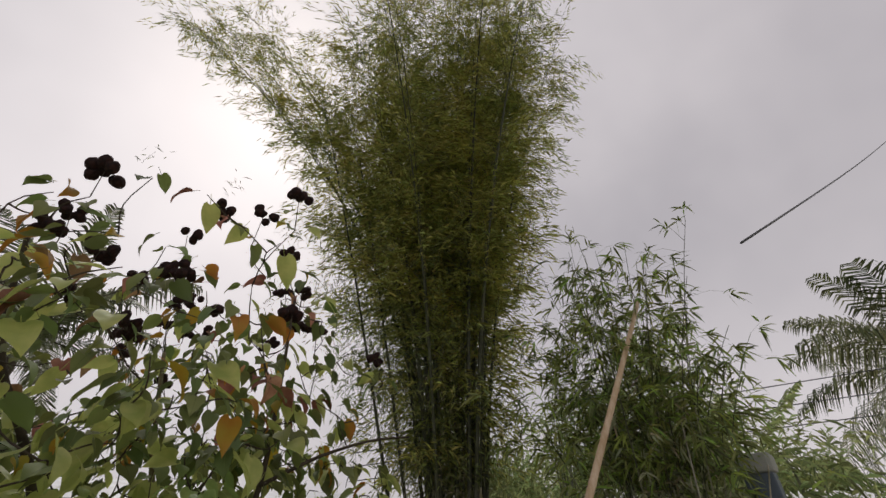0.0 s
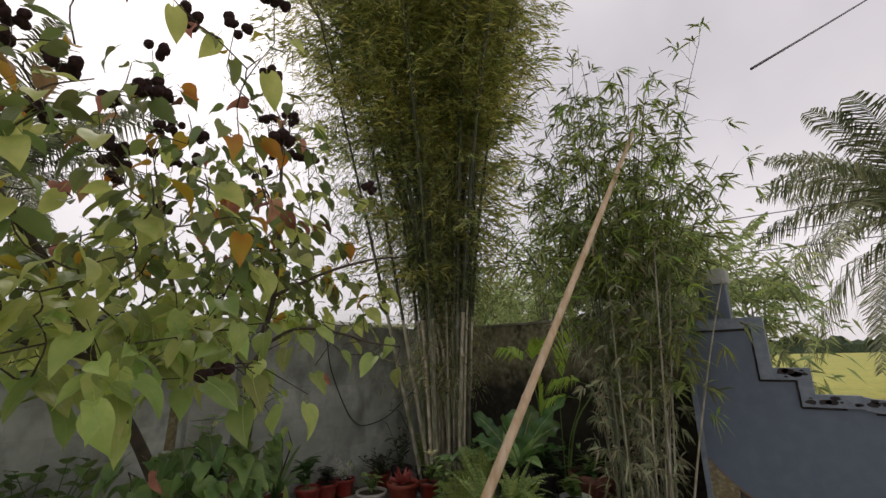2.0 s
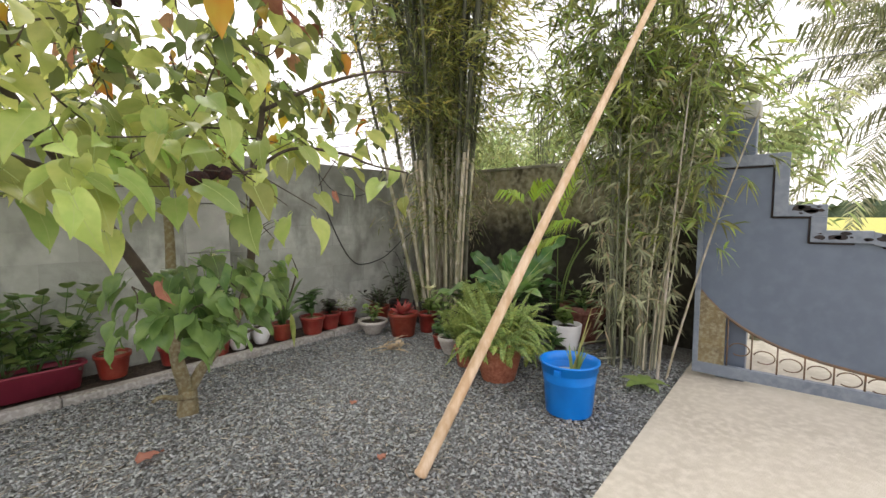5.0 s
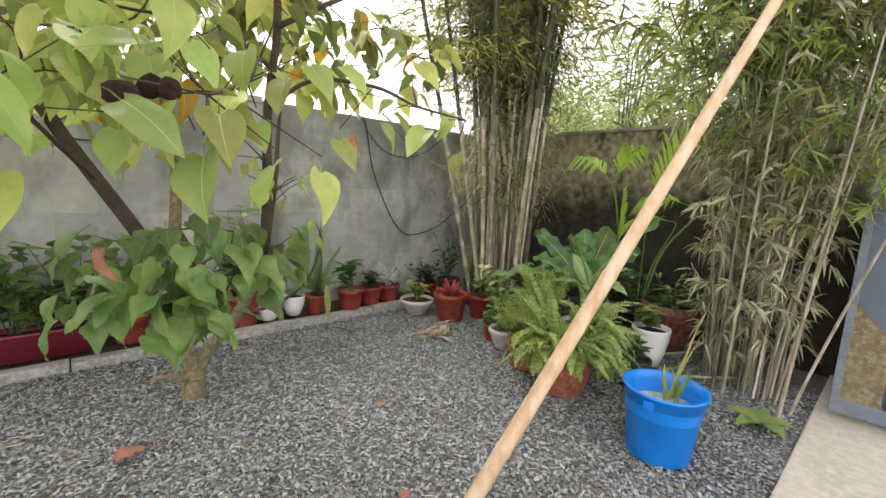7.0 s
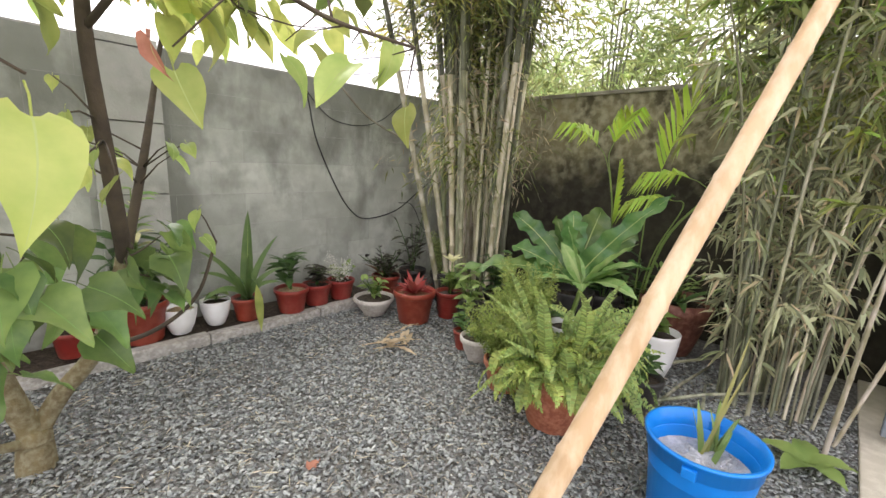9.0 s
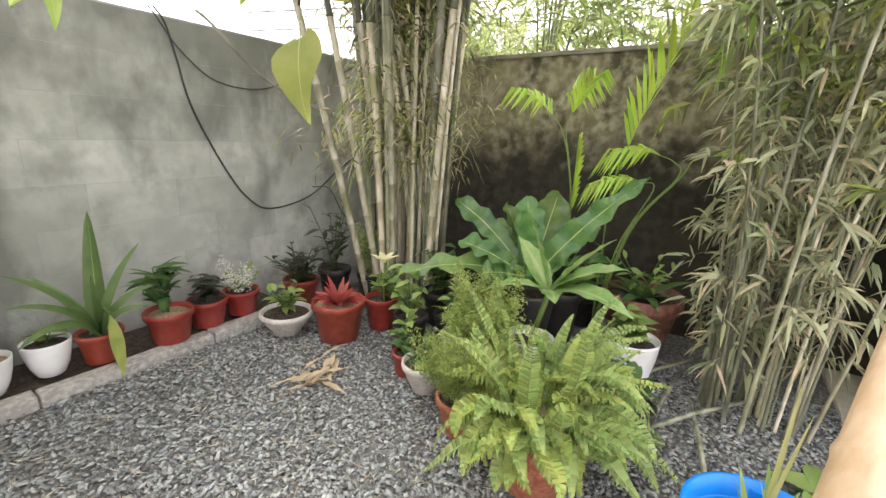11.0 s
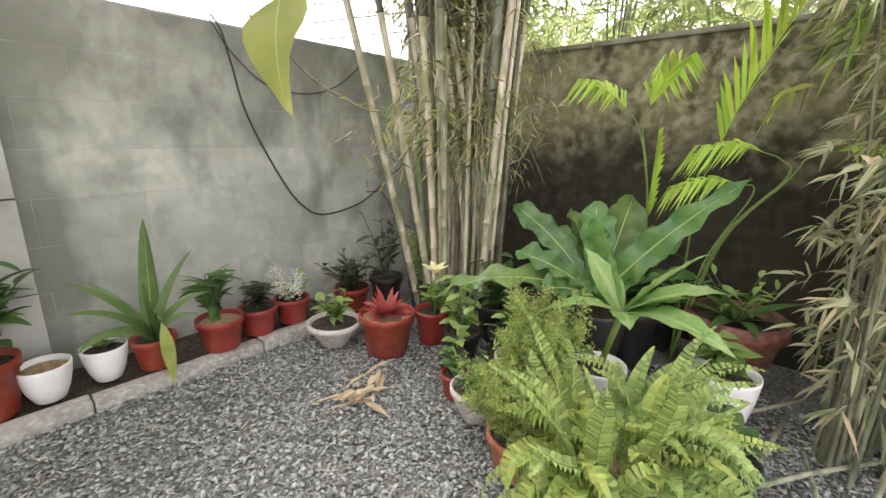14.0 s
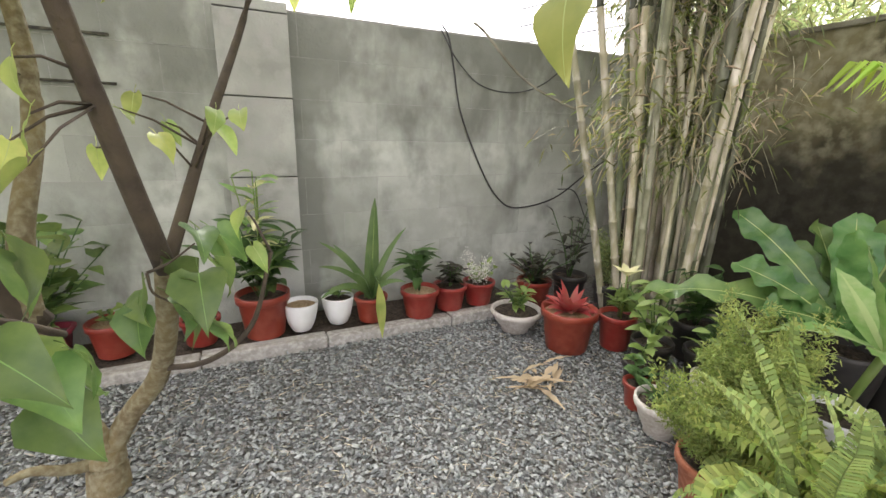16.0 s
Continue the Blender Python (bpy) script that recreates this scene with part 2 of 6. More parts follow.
M["fern"] = leaf_material("fern green", (0.26, 0.36, 0.12), 0.35, 0.02, 0.4, 0.5, (0.36, 0.45, 0.14), 4.0)
M["fluffy"] = leaf_material("asparagus fern needle", (0.25, 0.33, 0.09), 0.35, 0.02, 0.4, 0.6, (0.38, 0.44, 0.13), 6.0)
M["nest"] = material("glossy nest fern", (0.095, 0.215, 0.065), 0.24, (0.22, 0.36, 0.11), 9.0, None, 50, 0.9, 26, per="object", spread=0.4, hue=0.02, glow_through=0.35, shine=0.55)
M["variegated"] = leaf_material("cream and green leaf", (0.20, 0.38, 0.09), 0.15, 0.01, 0.35, 0.35, (0.40, 0.52, 0.22), 18.0, "object")
M["dark_leaf"] = leaf_material("dark green leaf", (0.07, 0.15, 0.045), 0.3, 0.02, 0.25, 0.35, (0.07, 0.14, 0.04), 8.0)
M["strap_leaf"] = leaf_material("dark strap leaf", (0.085, 0.16, 0.055), 0.35, 0.02, 0.3, 0.35, (0.15, 0.23, 0.08), 8.0)
M["mid_leaf"] = leaf_material("plain green leaf", (0.17, 0.28, 0.075), 0.3, 0.02, 0.35, 0.4, (0.26, 0.36, 0.11), 8.0)
M["purple_leaf"] = leaf_material("dark purple leaf", (0.035, 0.028, 0.025), 0.3, 0.03, 0.15, 0.4, (0.05, 0.06, 0.03), 10.0)
M["dull_leaf"] = leaf_material("dull brown-red strap leaf", (0.14, 0.075, 0.05), 0.4, 0.03, 0.2, 0.6, (0.22, 0.17, 0.09), 8.0)
M["red_leaf"] = leaf_material("red foliage leaf", (0.42, 0.07, 0.06), 0.3, 0.015, 0.35, 0.5, (0.30, 0.12, 0.08), 12.0)
M["cream_petal"] = leaf_material("cream flower bract", (0.75, 0.74, 0.42), 0.1, 0.01, 0.4, 0.6)
M["palm_leaf"] = leaf_material("young palm leaflet", (0.40, 0.56, 0.08), 0.25, 0.02, 0.4, 0.45)
M["coco_leaf"] = leaf_material("coconut leaflet", (0.10, 0.125, 0.06), 0.6, 0.03, 0.35, 0.4, (0.32, 0.33, 0.19), 0.7)
M["bright_bush"] = leaf_material("sunny shrub leaf", (0.30, 0.38, 0.15), 0.5, 0.03, 0.6, 0.5, (0.46, 0.51, 0.23), 1.5)
M["coconut"] = material("ripe coconut husk", (0.22, 0.065, 0.03), 0.6, (0.22, 0.10, 0.04), 6, per="object", spread=0.2)
M["roof"] = material("pale metal roofing", (0.62, 0.63, 0.64), 0.4, (0.45, 0.45, 0.45), 2, metal=0.3)
M["house_wall"] = material("far cement wall", (0.42, 0.40, 0.37), 0.9, (0.33, 0.31, 0.28), 1)
M["sack"] = material("white plastic sack", (0.66, 0.68, 0.70), 0.5, (0.5, 0.52, 0.54), 12, None, 50, 0.6, 25)



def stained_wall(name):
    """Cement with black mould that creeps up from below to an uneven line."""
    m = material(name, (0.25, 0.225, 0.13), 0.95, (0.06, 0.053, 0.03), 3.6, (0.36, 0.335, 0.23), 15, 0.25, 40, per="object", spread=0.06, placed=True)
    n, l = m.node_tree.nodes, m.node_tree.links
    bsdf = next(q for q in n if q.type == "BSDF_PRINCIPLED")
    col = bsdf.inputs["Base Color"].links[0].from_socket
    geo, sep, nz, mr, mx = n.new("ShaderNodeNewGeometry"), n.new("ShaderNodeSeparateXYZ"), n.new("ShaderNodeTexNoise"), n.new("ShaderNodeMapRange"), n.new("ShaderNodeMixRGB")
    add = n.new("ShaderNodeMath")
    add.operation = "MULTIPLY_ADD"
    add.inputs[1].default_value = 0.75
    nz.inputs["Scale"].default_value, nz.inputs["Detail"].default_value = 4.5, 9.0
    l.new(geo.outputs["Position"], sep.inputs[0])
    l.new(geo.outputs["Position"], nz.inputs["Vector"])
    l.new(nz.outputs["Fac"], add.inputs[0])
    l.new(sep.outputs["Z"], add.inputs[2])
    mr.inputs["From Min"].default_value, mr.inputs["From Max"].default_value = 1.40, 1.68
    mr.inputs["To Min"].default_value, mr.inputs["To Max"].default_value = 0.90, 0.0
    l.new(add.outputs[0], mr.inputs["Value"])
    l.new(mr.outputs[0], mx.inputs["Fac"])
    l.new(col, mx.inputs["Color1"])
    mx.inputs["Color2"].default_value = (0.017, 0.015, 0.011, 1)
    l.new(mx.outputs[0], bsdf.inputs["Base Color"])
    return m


def grimed_and_shaded(m, x_mid):
    """Old water stains: dark streaks below the wall's top; grime and painted shade beside the buttress."""
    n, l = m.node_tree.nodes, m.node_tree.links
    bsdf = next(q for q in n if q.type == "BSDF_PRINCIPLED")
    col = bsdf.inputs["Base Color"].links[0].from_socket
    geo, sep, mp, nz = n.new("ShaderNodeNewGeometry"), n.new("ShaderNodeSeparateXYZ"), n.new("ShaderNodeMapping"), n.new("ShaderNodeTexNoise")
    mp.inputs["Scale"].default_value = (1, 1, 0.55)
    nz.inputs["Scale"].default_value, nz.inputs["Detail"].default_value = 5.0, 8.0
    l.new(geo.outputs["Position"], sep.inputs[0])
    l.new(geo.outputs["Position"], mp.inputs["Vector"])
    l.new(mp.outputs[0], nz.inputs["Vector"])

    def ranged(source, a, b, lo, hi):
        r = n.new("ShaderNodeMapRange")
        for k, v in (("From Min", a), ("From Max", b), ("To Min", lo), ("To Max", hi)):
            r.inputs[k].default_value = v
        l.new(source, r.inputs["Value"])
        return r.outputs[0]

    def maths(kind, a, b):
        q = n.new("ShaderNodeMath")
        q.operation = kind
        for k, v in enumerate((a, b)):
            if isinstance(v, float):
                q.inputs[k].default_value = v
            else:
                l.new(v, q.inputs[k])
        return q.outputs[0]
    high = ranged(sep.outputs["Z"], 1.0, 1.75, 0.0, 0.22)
    # band beside the buttress joins grime with its shade, mixed into the colour
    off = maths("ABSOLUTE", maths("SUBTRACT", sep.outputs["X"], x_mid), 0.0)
    flank_shade = ranged(off, 0.0, 0.20, 0.42, 0.0)
    level = maths("ADD", maths("ADD", nz.outputs["Fac"], high), flank_shade)
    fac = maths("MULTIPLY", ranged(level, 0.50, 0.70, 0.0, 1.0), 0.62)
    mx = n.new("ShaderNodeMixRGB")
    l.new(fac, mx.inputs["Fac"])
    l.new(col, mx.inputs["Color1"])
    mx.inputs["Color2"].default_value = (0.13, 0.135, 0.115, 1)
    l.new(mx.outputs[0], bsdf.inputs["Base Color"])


grimed_and_shaded(M["course"], 2.24)
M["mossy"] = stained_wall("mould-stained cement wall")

# ---- mesh helpers ----
def mesh_from(name, verts, faces, mat, smooth=False):
    me = bpy.data.meshes.new(name)
    me.from_pydata([tuple(v) for v in verts], [], faces)
    me.materials.append(mat)
    if smooth:
        me.polygons.foreach_set("use_smooth", [True] * len(me.polygons))
    me.update()
    return me


def part_mesh(name, me, parent=None, label="", at=None):
    ob = new(name, me)
    if parent:
        ob.parent = parent
    if at is not None:
        ob.matrix_basis = at
    return tagged(ob, label)


def part(name, bm, mat, parent=None, label="", smooth=False, at=None):
    me = bpy.data.meshes.new(name)
    bm.to_mesh(me)
    bm.free()
    me.materials.append(mat)
    if smooth:
        me.polygons.foreach_set("use_smooth", [True] * len(me.polygons))
    return part_mesh(name, me, parent, label, at)


def thing(name, x, y, z, label, category, group="", turn=0.0):
    ob = new(name)
    ob.empty_display_size = 0.1
    ob.matrix_basis = pose(x, y, z, 0, 0, turn)
    return tagged(ob, label, category, group)


def box_bm(lo, hi, bevel=0.0):
    bm = bmesh.new()
    bmesh.ops.create_cube(bm, size=1.0)
    for v in bm.verts:
        v.co = Vector([(a + b) / 2 + c * (b - a) for a, b, c in zip(lo, hi, v.co)])
    if bevel:
        bmesh.ops.bevel(bm, geom=bm.edges[:], offset=bevel, segments=2, affect="EDGES", profile=0.6)
    return bm


def tube_data(points, radii, sides=8, verts=None, faces=None, cap=True):
    """Adds a tube along points to verts and faces."""
    verts, faces = verts if verts is not None else [], faces if faces is not None else []
    pts = [Vector(p) for p in points]
    base = len(verts)
    up = Vector((0.13, 0.31, 0.94)).normalized()
    for i, p in enumerate(pts):
        d = (pts[min(i + 1, len(pts) - 1)] - pts[max(i - 1, 0)]).normalized()
        side = d.cross(up)
        if side.length < 0.2:
            side = d.cross(Vector((1, 0, 0)))
        side.normalize()
        other = d.cross(side)
        r = radii[i] if hasattr(radii, "__len__") else radii
        for k in range(sides):
            a = 2 * math.pi * k / sides
            verts.append(p + r * (math.cos(a) * side + math.sin(a) * other))
    for i in range(len(pts) - 1):
        for k in range(sides):
            a, b = base + i * sides + k, base + i * sides + (k + 1) % sides
            faces.append((a, b, b + sides, a + sides))
    if cap:
        faces.append(tuple(base + k for k in reversed(range(sides))))
        faces.append(tuple(base + (len(pts) - 1) * sides + k for k in range(sides)))
    return verts, faces


def curve_points(points, n=8):
    """A smooth line of n steps a span through points."""
    p = [Vector(q) for q in points]
    p = [2 * p[0] - p[1]] + p + [2 * p[-1] - p[-2]]
    out = []
    for i in range(1, len(p) - 2):
        for k in range(n):
            t = k / n
            out.append(0.5 * ((2 * p[i]) + (p[i + 1] - p[i - 1]) * t + (2 * p[i - 1] - 5 * p[i] + 4 * p[i + 1] - p[i + 2]) * t * t
                              + (3 * p[i] - p[i - 1] - 3 * p[i + 1] + p[i + 2]) * t ** 3))
    out.append(p[-2])
    return out


def tube(name, points, radii, mat, parent=None, label="", sides=8):
    v, f = tube_data(points, radii, sides)
    return part_mesh(name, mesh_from(name, v, f, mat, True), parent, label)


def lathe_data(profile, sides=28, wave=0.0, waves=0):
    """A turned shape from (radius, height) pairs; the last few may carry a wavy rim."""
    verts, faces = [], []
    for r, z in profile:
        for k in range(sides):
            a = 2 * math.pi * k / sides
            w = wave * math.cos(waves * a) if waves and z > profile[-1][1] * 0.5 else 0
            verts.append(((r + w) * math.cos(a), (r + w) * math.sin(a), z + w * 0.6))
    for i in range(len(profile) - 1):
        for k in range(sides):
            a, b = i * sides + k, i * sides + (k + 1) % sides
            faces.append((a, b, b + sides, a + sides))
    faces.append(tuple(reversed(range(sides))))
    return verts, faces


def pot_mesh(r, h, mat, style="round"):
    t = 0.006
    if style == "round":
        prof = [(r * 0.70, 0), (r * 0.72, 0.004), (r * 0.9, h * 0.80), (r * 0.93, h * 0.82), (r, h * 0.83), (r, h * 0.985), (r * 0.985, h), (r - 2 * t, h), (r - 3 * t, h * 0.75)]
        v, f = lathe_data(prof)
    elif style == "bowl":
        prof = [(r * 0.55, 0), (r * 0.56, 0.02), (r * 0.60, 0.025), (r * 0.80, h * 0.45), (r * 0.9, h * 0.72), (r * 1.0, h * 0.78), (r * 1.03, h * 0.84), (r * 1.02, h), (r * 0.93, h), (r * 0.9, h * 0.7)]
        v, f = lathe_data(prof)
    elif style == "egg":
        prof = [(r * 0.50, 0), (r * 0.56, 0.004), (r * 0.78, h * 0.3), (r * 0.93, h * 0.65), (r, h * 0.95), (r, h), (r - t, h), (r - 2 * t, h * 0.7)]
        v, f = lathe_data(prof)
    else:
        prof = [(r * 0.62, 0), (r * 0.64, 0.005), (r * 0.80, h * 0.4), (r * 0.90, h * 0.72), (r * 0.93, h * 0.8), (r * 1.0, h * 0.86), (r * 1.02, h), (r * 0.94, h), (r * 0.88, h * 0.8)]
        v, f = lathe_data(prof, 40, r * 0.03, 10)
    return mesh_from("pot", v, f, mat, True)


def disc_mesh(r, mat, bumpy=0.012, seed=0):
    rng = random.Random(seed)
    v, f = [(0, 0, bumpy)], []
    rings, n = 4, 20
    for i in range(1, rings + 1):
        for k in range(n):
            a = 2 * math.pi * k / n
            v.append((r * i / rings * math.cos(a), r * i / rings * math.sin(a), rng.uniform(-bumpy, bumpy) if i < rings else -0.004))
    for k in range(n):
        f.append((0, 1 + k, 1 + (k + 1) % n))
    for i in range(rings - 1):
        for k in range(n):
            a, b = 1 + i * n + k, 1 + i * n + (k + 1) % n
            f.append((a, a + n, b + n, b))
    return mesh_from("soil", v, f, mat, True)


def blade(verts, faces, base, way, length, width, droop=0.5, segs=7, fold=0.25, shape="strap", wave=0.0, twist=0.0):
    """A leaf that starts at base along way, bends down by droop and is folded along its midrib."""
    p, d = Vector(base), Vector(way).normalized()
    side = d.cross(Vector((0, 0, 1)))
    if side.length < 0.1:
        side = Vector((math.cos(twist * 9), math.sin(twist * 9), 0))
    side.normalize()
    side = (Matrix.Rotation(twist, 3, d) @ side).normalized()
    b0, step = len(verts), length / segs
    for i in range(segs + 1):
        t = i / segs
        if shape == "strap":
            w = math.sin(math.pi * min(1, 0.12 + t * 0.88) ** 0.6) ** 0.6 * width / 2 if t < 1 else 0.0005
            w = max(w, 0.0006)
        elif shape == "lance":
            w = width / 2 * max(0.02, math.sin(math.pi * t ** 0.8)) if 0 < t < 1 else 0.001
        elif shape == "heart":
            w = width / 2 * float(np.interp(t, (0, 0.1, 0.22, 0.36, 0.52, 0.68, 0.84, 1), (0.42, 0.88, 1.0, 0.95, 0.74, 0.46, 0.18, 0.012)))
        else:
            w = width / 2 * float(np.interp(t, (0, 0.15, 0.4, 0.65, 0.82, 0.93, 1), (0.2, 0.42, 0.8, 1.0, 0.96, 0.68, 0.12)))
        up = side.cross(d)
        rate = 2.4 if segs < 12 else 1.25
        wv, wr = wave * math.sin(i * rate + twist * 5), wave * math.sin(i * rate * 1.1 + 2.0 + twist * 3)
        verts.extend((p + side * w * (1 + 6 * wr) + up * (fold * w + wv), p.copy(), p - side * w * (1 - 6 * wv) + up * (fold * w + wr)))
        p = p + d * step
        d = (d + Vector((0, 0, -droop / segs))).normalized()
        s2 = d.cross(up).normalized()
        side = s2 if s2.length > 0.5 else side
    for i in range(segs):
        a = b0 + 3 * i
        faces.extend(((a, a + 1, a + 4, a + 3), (a + 1, a + 2, a + 5, a + 4)))


def midrib(verts, faces, segs, share=0.07, lift=0.0012, b0=0):
    """A raised paler strip along a blade's middle; returns the number of its faces."""
    o = len(verts)
    for i in range(segs):
        l, c, r = verts[b0 + 3 * i], verts[b0 + 3 * i + 1], verts[b0 + 3 * i + 2]
        nrm = (l - c).cross(verts[b0 + 3 * i + 4] - c)
        nrm = nrm.normalized() if nrm.length > 1e-9 else Vector((0, 0, 1))
        nrm *= -1 if nrm.z < 0 else 1
        k = share * (1 - 0.8 * i / segs)
        verts.extend((c.lerp(l, k) + nrm * lift, c.lerp(r, k) + nrm * lift))
    for i in range(segs - 1):
        faces.append((o + 2 * i, o + 2 * i + 1, o + 2 * i + 3, o + 2 * i + 2))
    return segs - 1


def scatter_leaves(name, P, D, L, W, mat, seed=0, fine=False, droop=0.3):
    """Many small folded leaves as one mesh: places P, ways D, lengths L, widths W."""
    rng = np.random.default_rng(seed)
    n = len(P)
    D = D / np.linalg.norm(D, axis=1, keepdims=True)
    R = rng.normal(size=(n, 3))
    S = np.cross(D, R)
    S /= np.linalg.norm(S, axis=1, keepdims=True)
    N = np.cross(S, D)
    L, W = np.broadcast_to(L, n)[:, None], np.broadcast_to(W, n)[:, None]
    down = np.array([0, 0, -1.0])
    mid = P + D * L * 0.42 + down * L * droop * 0.12
    tip = P + D * L + down * L * droop
    if fine:
        near, far = P + D * L * 0.25 + down * L * droop * 0.05, P + D * L * 0.66 + down * L * droop * 0.40
        V = np.stack([P, near + S * W / 2 + N * W * 0.15, near - S * W / 2 + N * W * 0.15, far + S * W * 0.36 + N * W * 0.1, far - S * W * 0.36 + N * W * 0.1, tip, mid], 1).reshape(-1, 3)
        k = np.arange(n)[:, None] * 7
        F = np.concatenate([k + q for q in ([0, 6, 1], [0, 2, 6], [1, 6, 3], [2, 4, 6], [3, 6, 5], [6, 4, 5])], 0).reshape(n * 6, 3)
    else:
        V = np.stack([P, mid + S * W / 2 + N * W * 0.15, mid - S * W / 2 + N * W * 0.15, tip], 1).reshape(-1, 3)
        k = np.arange(n)[:, None] * 4
        F = np.concatenate([k + [0, 3, 1], k + [0, 2, 3]], 0).reshape(n * 2, 3)
    me = bpy.data.meshes.new(name)
    me.vertices.add(len(V))
    me.vertices.foreach_set("co", V.ravel())
    me.loops.add(len(F) * 3)
    me.loops.foreach_set("vertex_index", F.ravel().astype(np.int32))
    me.polygons.add(len(F))
    me.polygons.foreach_set("loop_start", np.arange(0, len(F) * 3, 3, dtype=np.int32))
    me.polygons.foreach_set("loop_total", np.full(len(F), 3, dtype=np.int32))
    me.materials.append(mat)
    me.update(calc_edges=True)
    return me

# ---- ground, walls, gate ----
WALL_Y, WALL_X, WALL_TOP, GATE_X, DRIVE_Y = 4.04, 4.85, 1.76, 4.07, 0.70


def slab(name, lo, hi, mat, bevel=0.0, parent=None, kind="structure", label=""):
    ob = part(name, box_bm(lo, hi, bevel), mat, parent, label)
    return tagged(ob, kind=kind) if kind else ob


def sheet(name, x0, y0, x1, y1, z, mat, n=1):
    v = [(x0 + (x1 - x0) * i / n, y0 + (y1 - y0) * j / n, z) for j in range(n + 1) for i in range(n + 1)]
    f = [(j * (n + 1) + i, j * (n + 1) + i + 1, (j + 1) * (n + 1) + i + 1, (j + 1) * (n + 1) + i) for j in range(n) for i in range(n)]
    return tagged(part_mesh(name, mesh_from(name, v, f, mat)), kind="structure")


tagged(sheet("ground", -600, -600, 600, 600, -0.06, M["grass"]), "rough grass and earth reaching the horizon")
tagged(sheet("rice_field", 9.0, -160, 320, 150, -0.03, M["field"]), "yellow ripening rice field beyond the gate")
tagged(slab("gravel_bed", (-5, DRIVE_Y, -0.05), (WALL_X, WALL_Y, -0.012), M["earth"]), "grey gravel bed over dark grit between kerb and drive")
tagged(slab("driveway", (-5, -6, -0.05), (8.2, DRIVE_Y, 0.012), M["concrete"], 0.008), "pale worn concrete drive running out under the gate")
KERB_Y = 3.61
kerb_rng = random.Random(4)
x = -4.8
while x < 3.45:
    ln = kerb_rng.uniform(0.45, 0.8)
    slab("kerb", (x, KERB_Y - kerb_rng.uniform(0, 0.012), -0.04), (min(x + ln, 3.5) - 0.006, KERB_Y + 0.085, 0.05 + kerb_rng.uniform(-0.006, 0.004)), M["kerb"], 0.010,
         label="low weathered cement kerb strip")
    x += ln
slab("planting_strip", (-5, KERB_Y + 0.085, -0.04), (3.6, WALL_Y, 0.03), M["soil"], label="bare earth strip at the foot of the wall")

wall_w = slab("wall_garden", (-5, WALL_Y + 0.006, -0.05), (WALL_X + 0.15, WALL_Y + 0.15, WALL_TOP), M["plaster"], 0.004, label="grey cement-plastered hollow block garden wall")
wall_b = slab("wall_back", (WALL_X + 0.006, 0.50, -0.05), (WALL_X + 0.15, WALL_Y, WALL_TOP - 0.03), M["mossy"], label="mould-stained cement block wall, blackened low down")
slab("wall_cap", (WALL_X - 0.012, 0.50, WALL_TOP - 0.03), (WALL_X + 0.17, WALL_Y, WALL_TOP), M["cap"], 0.006, label="rough pale mortar cap on the wall")
slab("wall_return", (GATE_X + 0.22, 0.38, -0.05), (WALL_X + 0.15, 0.50, 1.55), M["plaster"], label="cement wall between the gate post and the garden wall")
# buttress with three open joints
PX0, PX1 = 1.86, 2.21
for a, b in ((-0.05, 0.46), (0.465, 0.886), (0.893, 1.305), (1.312, 1.72), (1.727, 1.775)):
    slab("buttress", (PX0, WALL_Y - 0.055, a), (PX1, WALL_Y + 0.006, b), M["pilaster"], 0.003, label="cast concrete buttress with open joints")

# ---- far woods ----


def far_wood(name, x0, y0, x1, y1, high, seed):
    rng = np.random.default_rng(seed)
    n = 260
    v, f = [], []
    for i in range(n + 1):
        t = i / n
        h = high * (0.55 + 0.3 * math.sin(t * 37 + seed) * math.sin(t * 11) + 0.35 * rng.random())
        px, py = x0 + (x1 - x0) * t, y0 + (y1 - y0) * t
        v += [(px, py, -1), (px + rng.uniform(-3, 3), py + rng.uniform(-3, 3), h * 0.7), (px, py, h)]
    for i in range(n):
        a = 3 * i
        f += [(a, a + 3, a + 4, a + 1), (a + 1, a + 4, a + 5, a + 2)]
    return tagged(part_mesh(name, mesh_from(name, v, f, M["far_trees"])), "dark far line of woods on the horizon", "woods", kind="structure")


far_wood("backdrop", 290, -260, 300, 220, 12, 1)
far_wood("backdrop", 200, -330, 290, -250, 12, 2)
far_wood("backdrop", 300, 215, 60, 330, 12, 5)

# ---- gate ----
gate = thing("gate", GATE_X, 0.64, 0.0, "slate blue steel gate, stepped sweeping top, paint peeling, beside the bamboo", "gate", turn=0)


def gate_top(s):
    """Height of the top edge s metres along the leaf."""
    s -= 0.18
    if s < 0.32:
        return 1.60
    if s < 0.51:
        return 1.265
    if s < 0.70:
        return 1.105
    if s < 0.76:
        return 1.105 - (s - 0.70) * 0.3
    return 0.62 + 0.467 * (0.5 + 0.5 * math.cos(min(1, (s - 0.76) / 1.55) * math.pi)) - 0.0


def gate_low(s):
    """Height of the sweeping rail that edges the sheet below."""
    return 0.20 + 0.50 * math.exp(-((s + 0.0) / 0.36)) if s < 1.7 else 0.205


GL = 2.78
stops = sorted(set([0, 0.499, 0.501, 0.689, 0.691, 0.879, 0.881] + [round(0.04 * i, 3) for i in range(int(GL / 0.04) + 1)]))


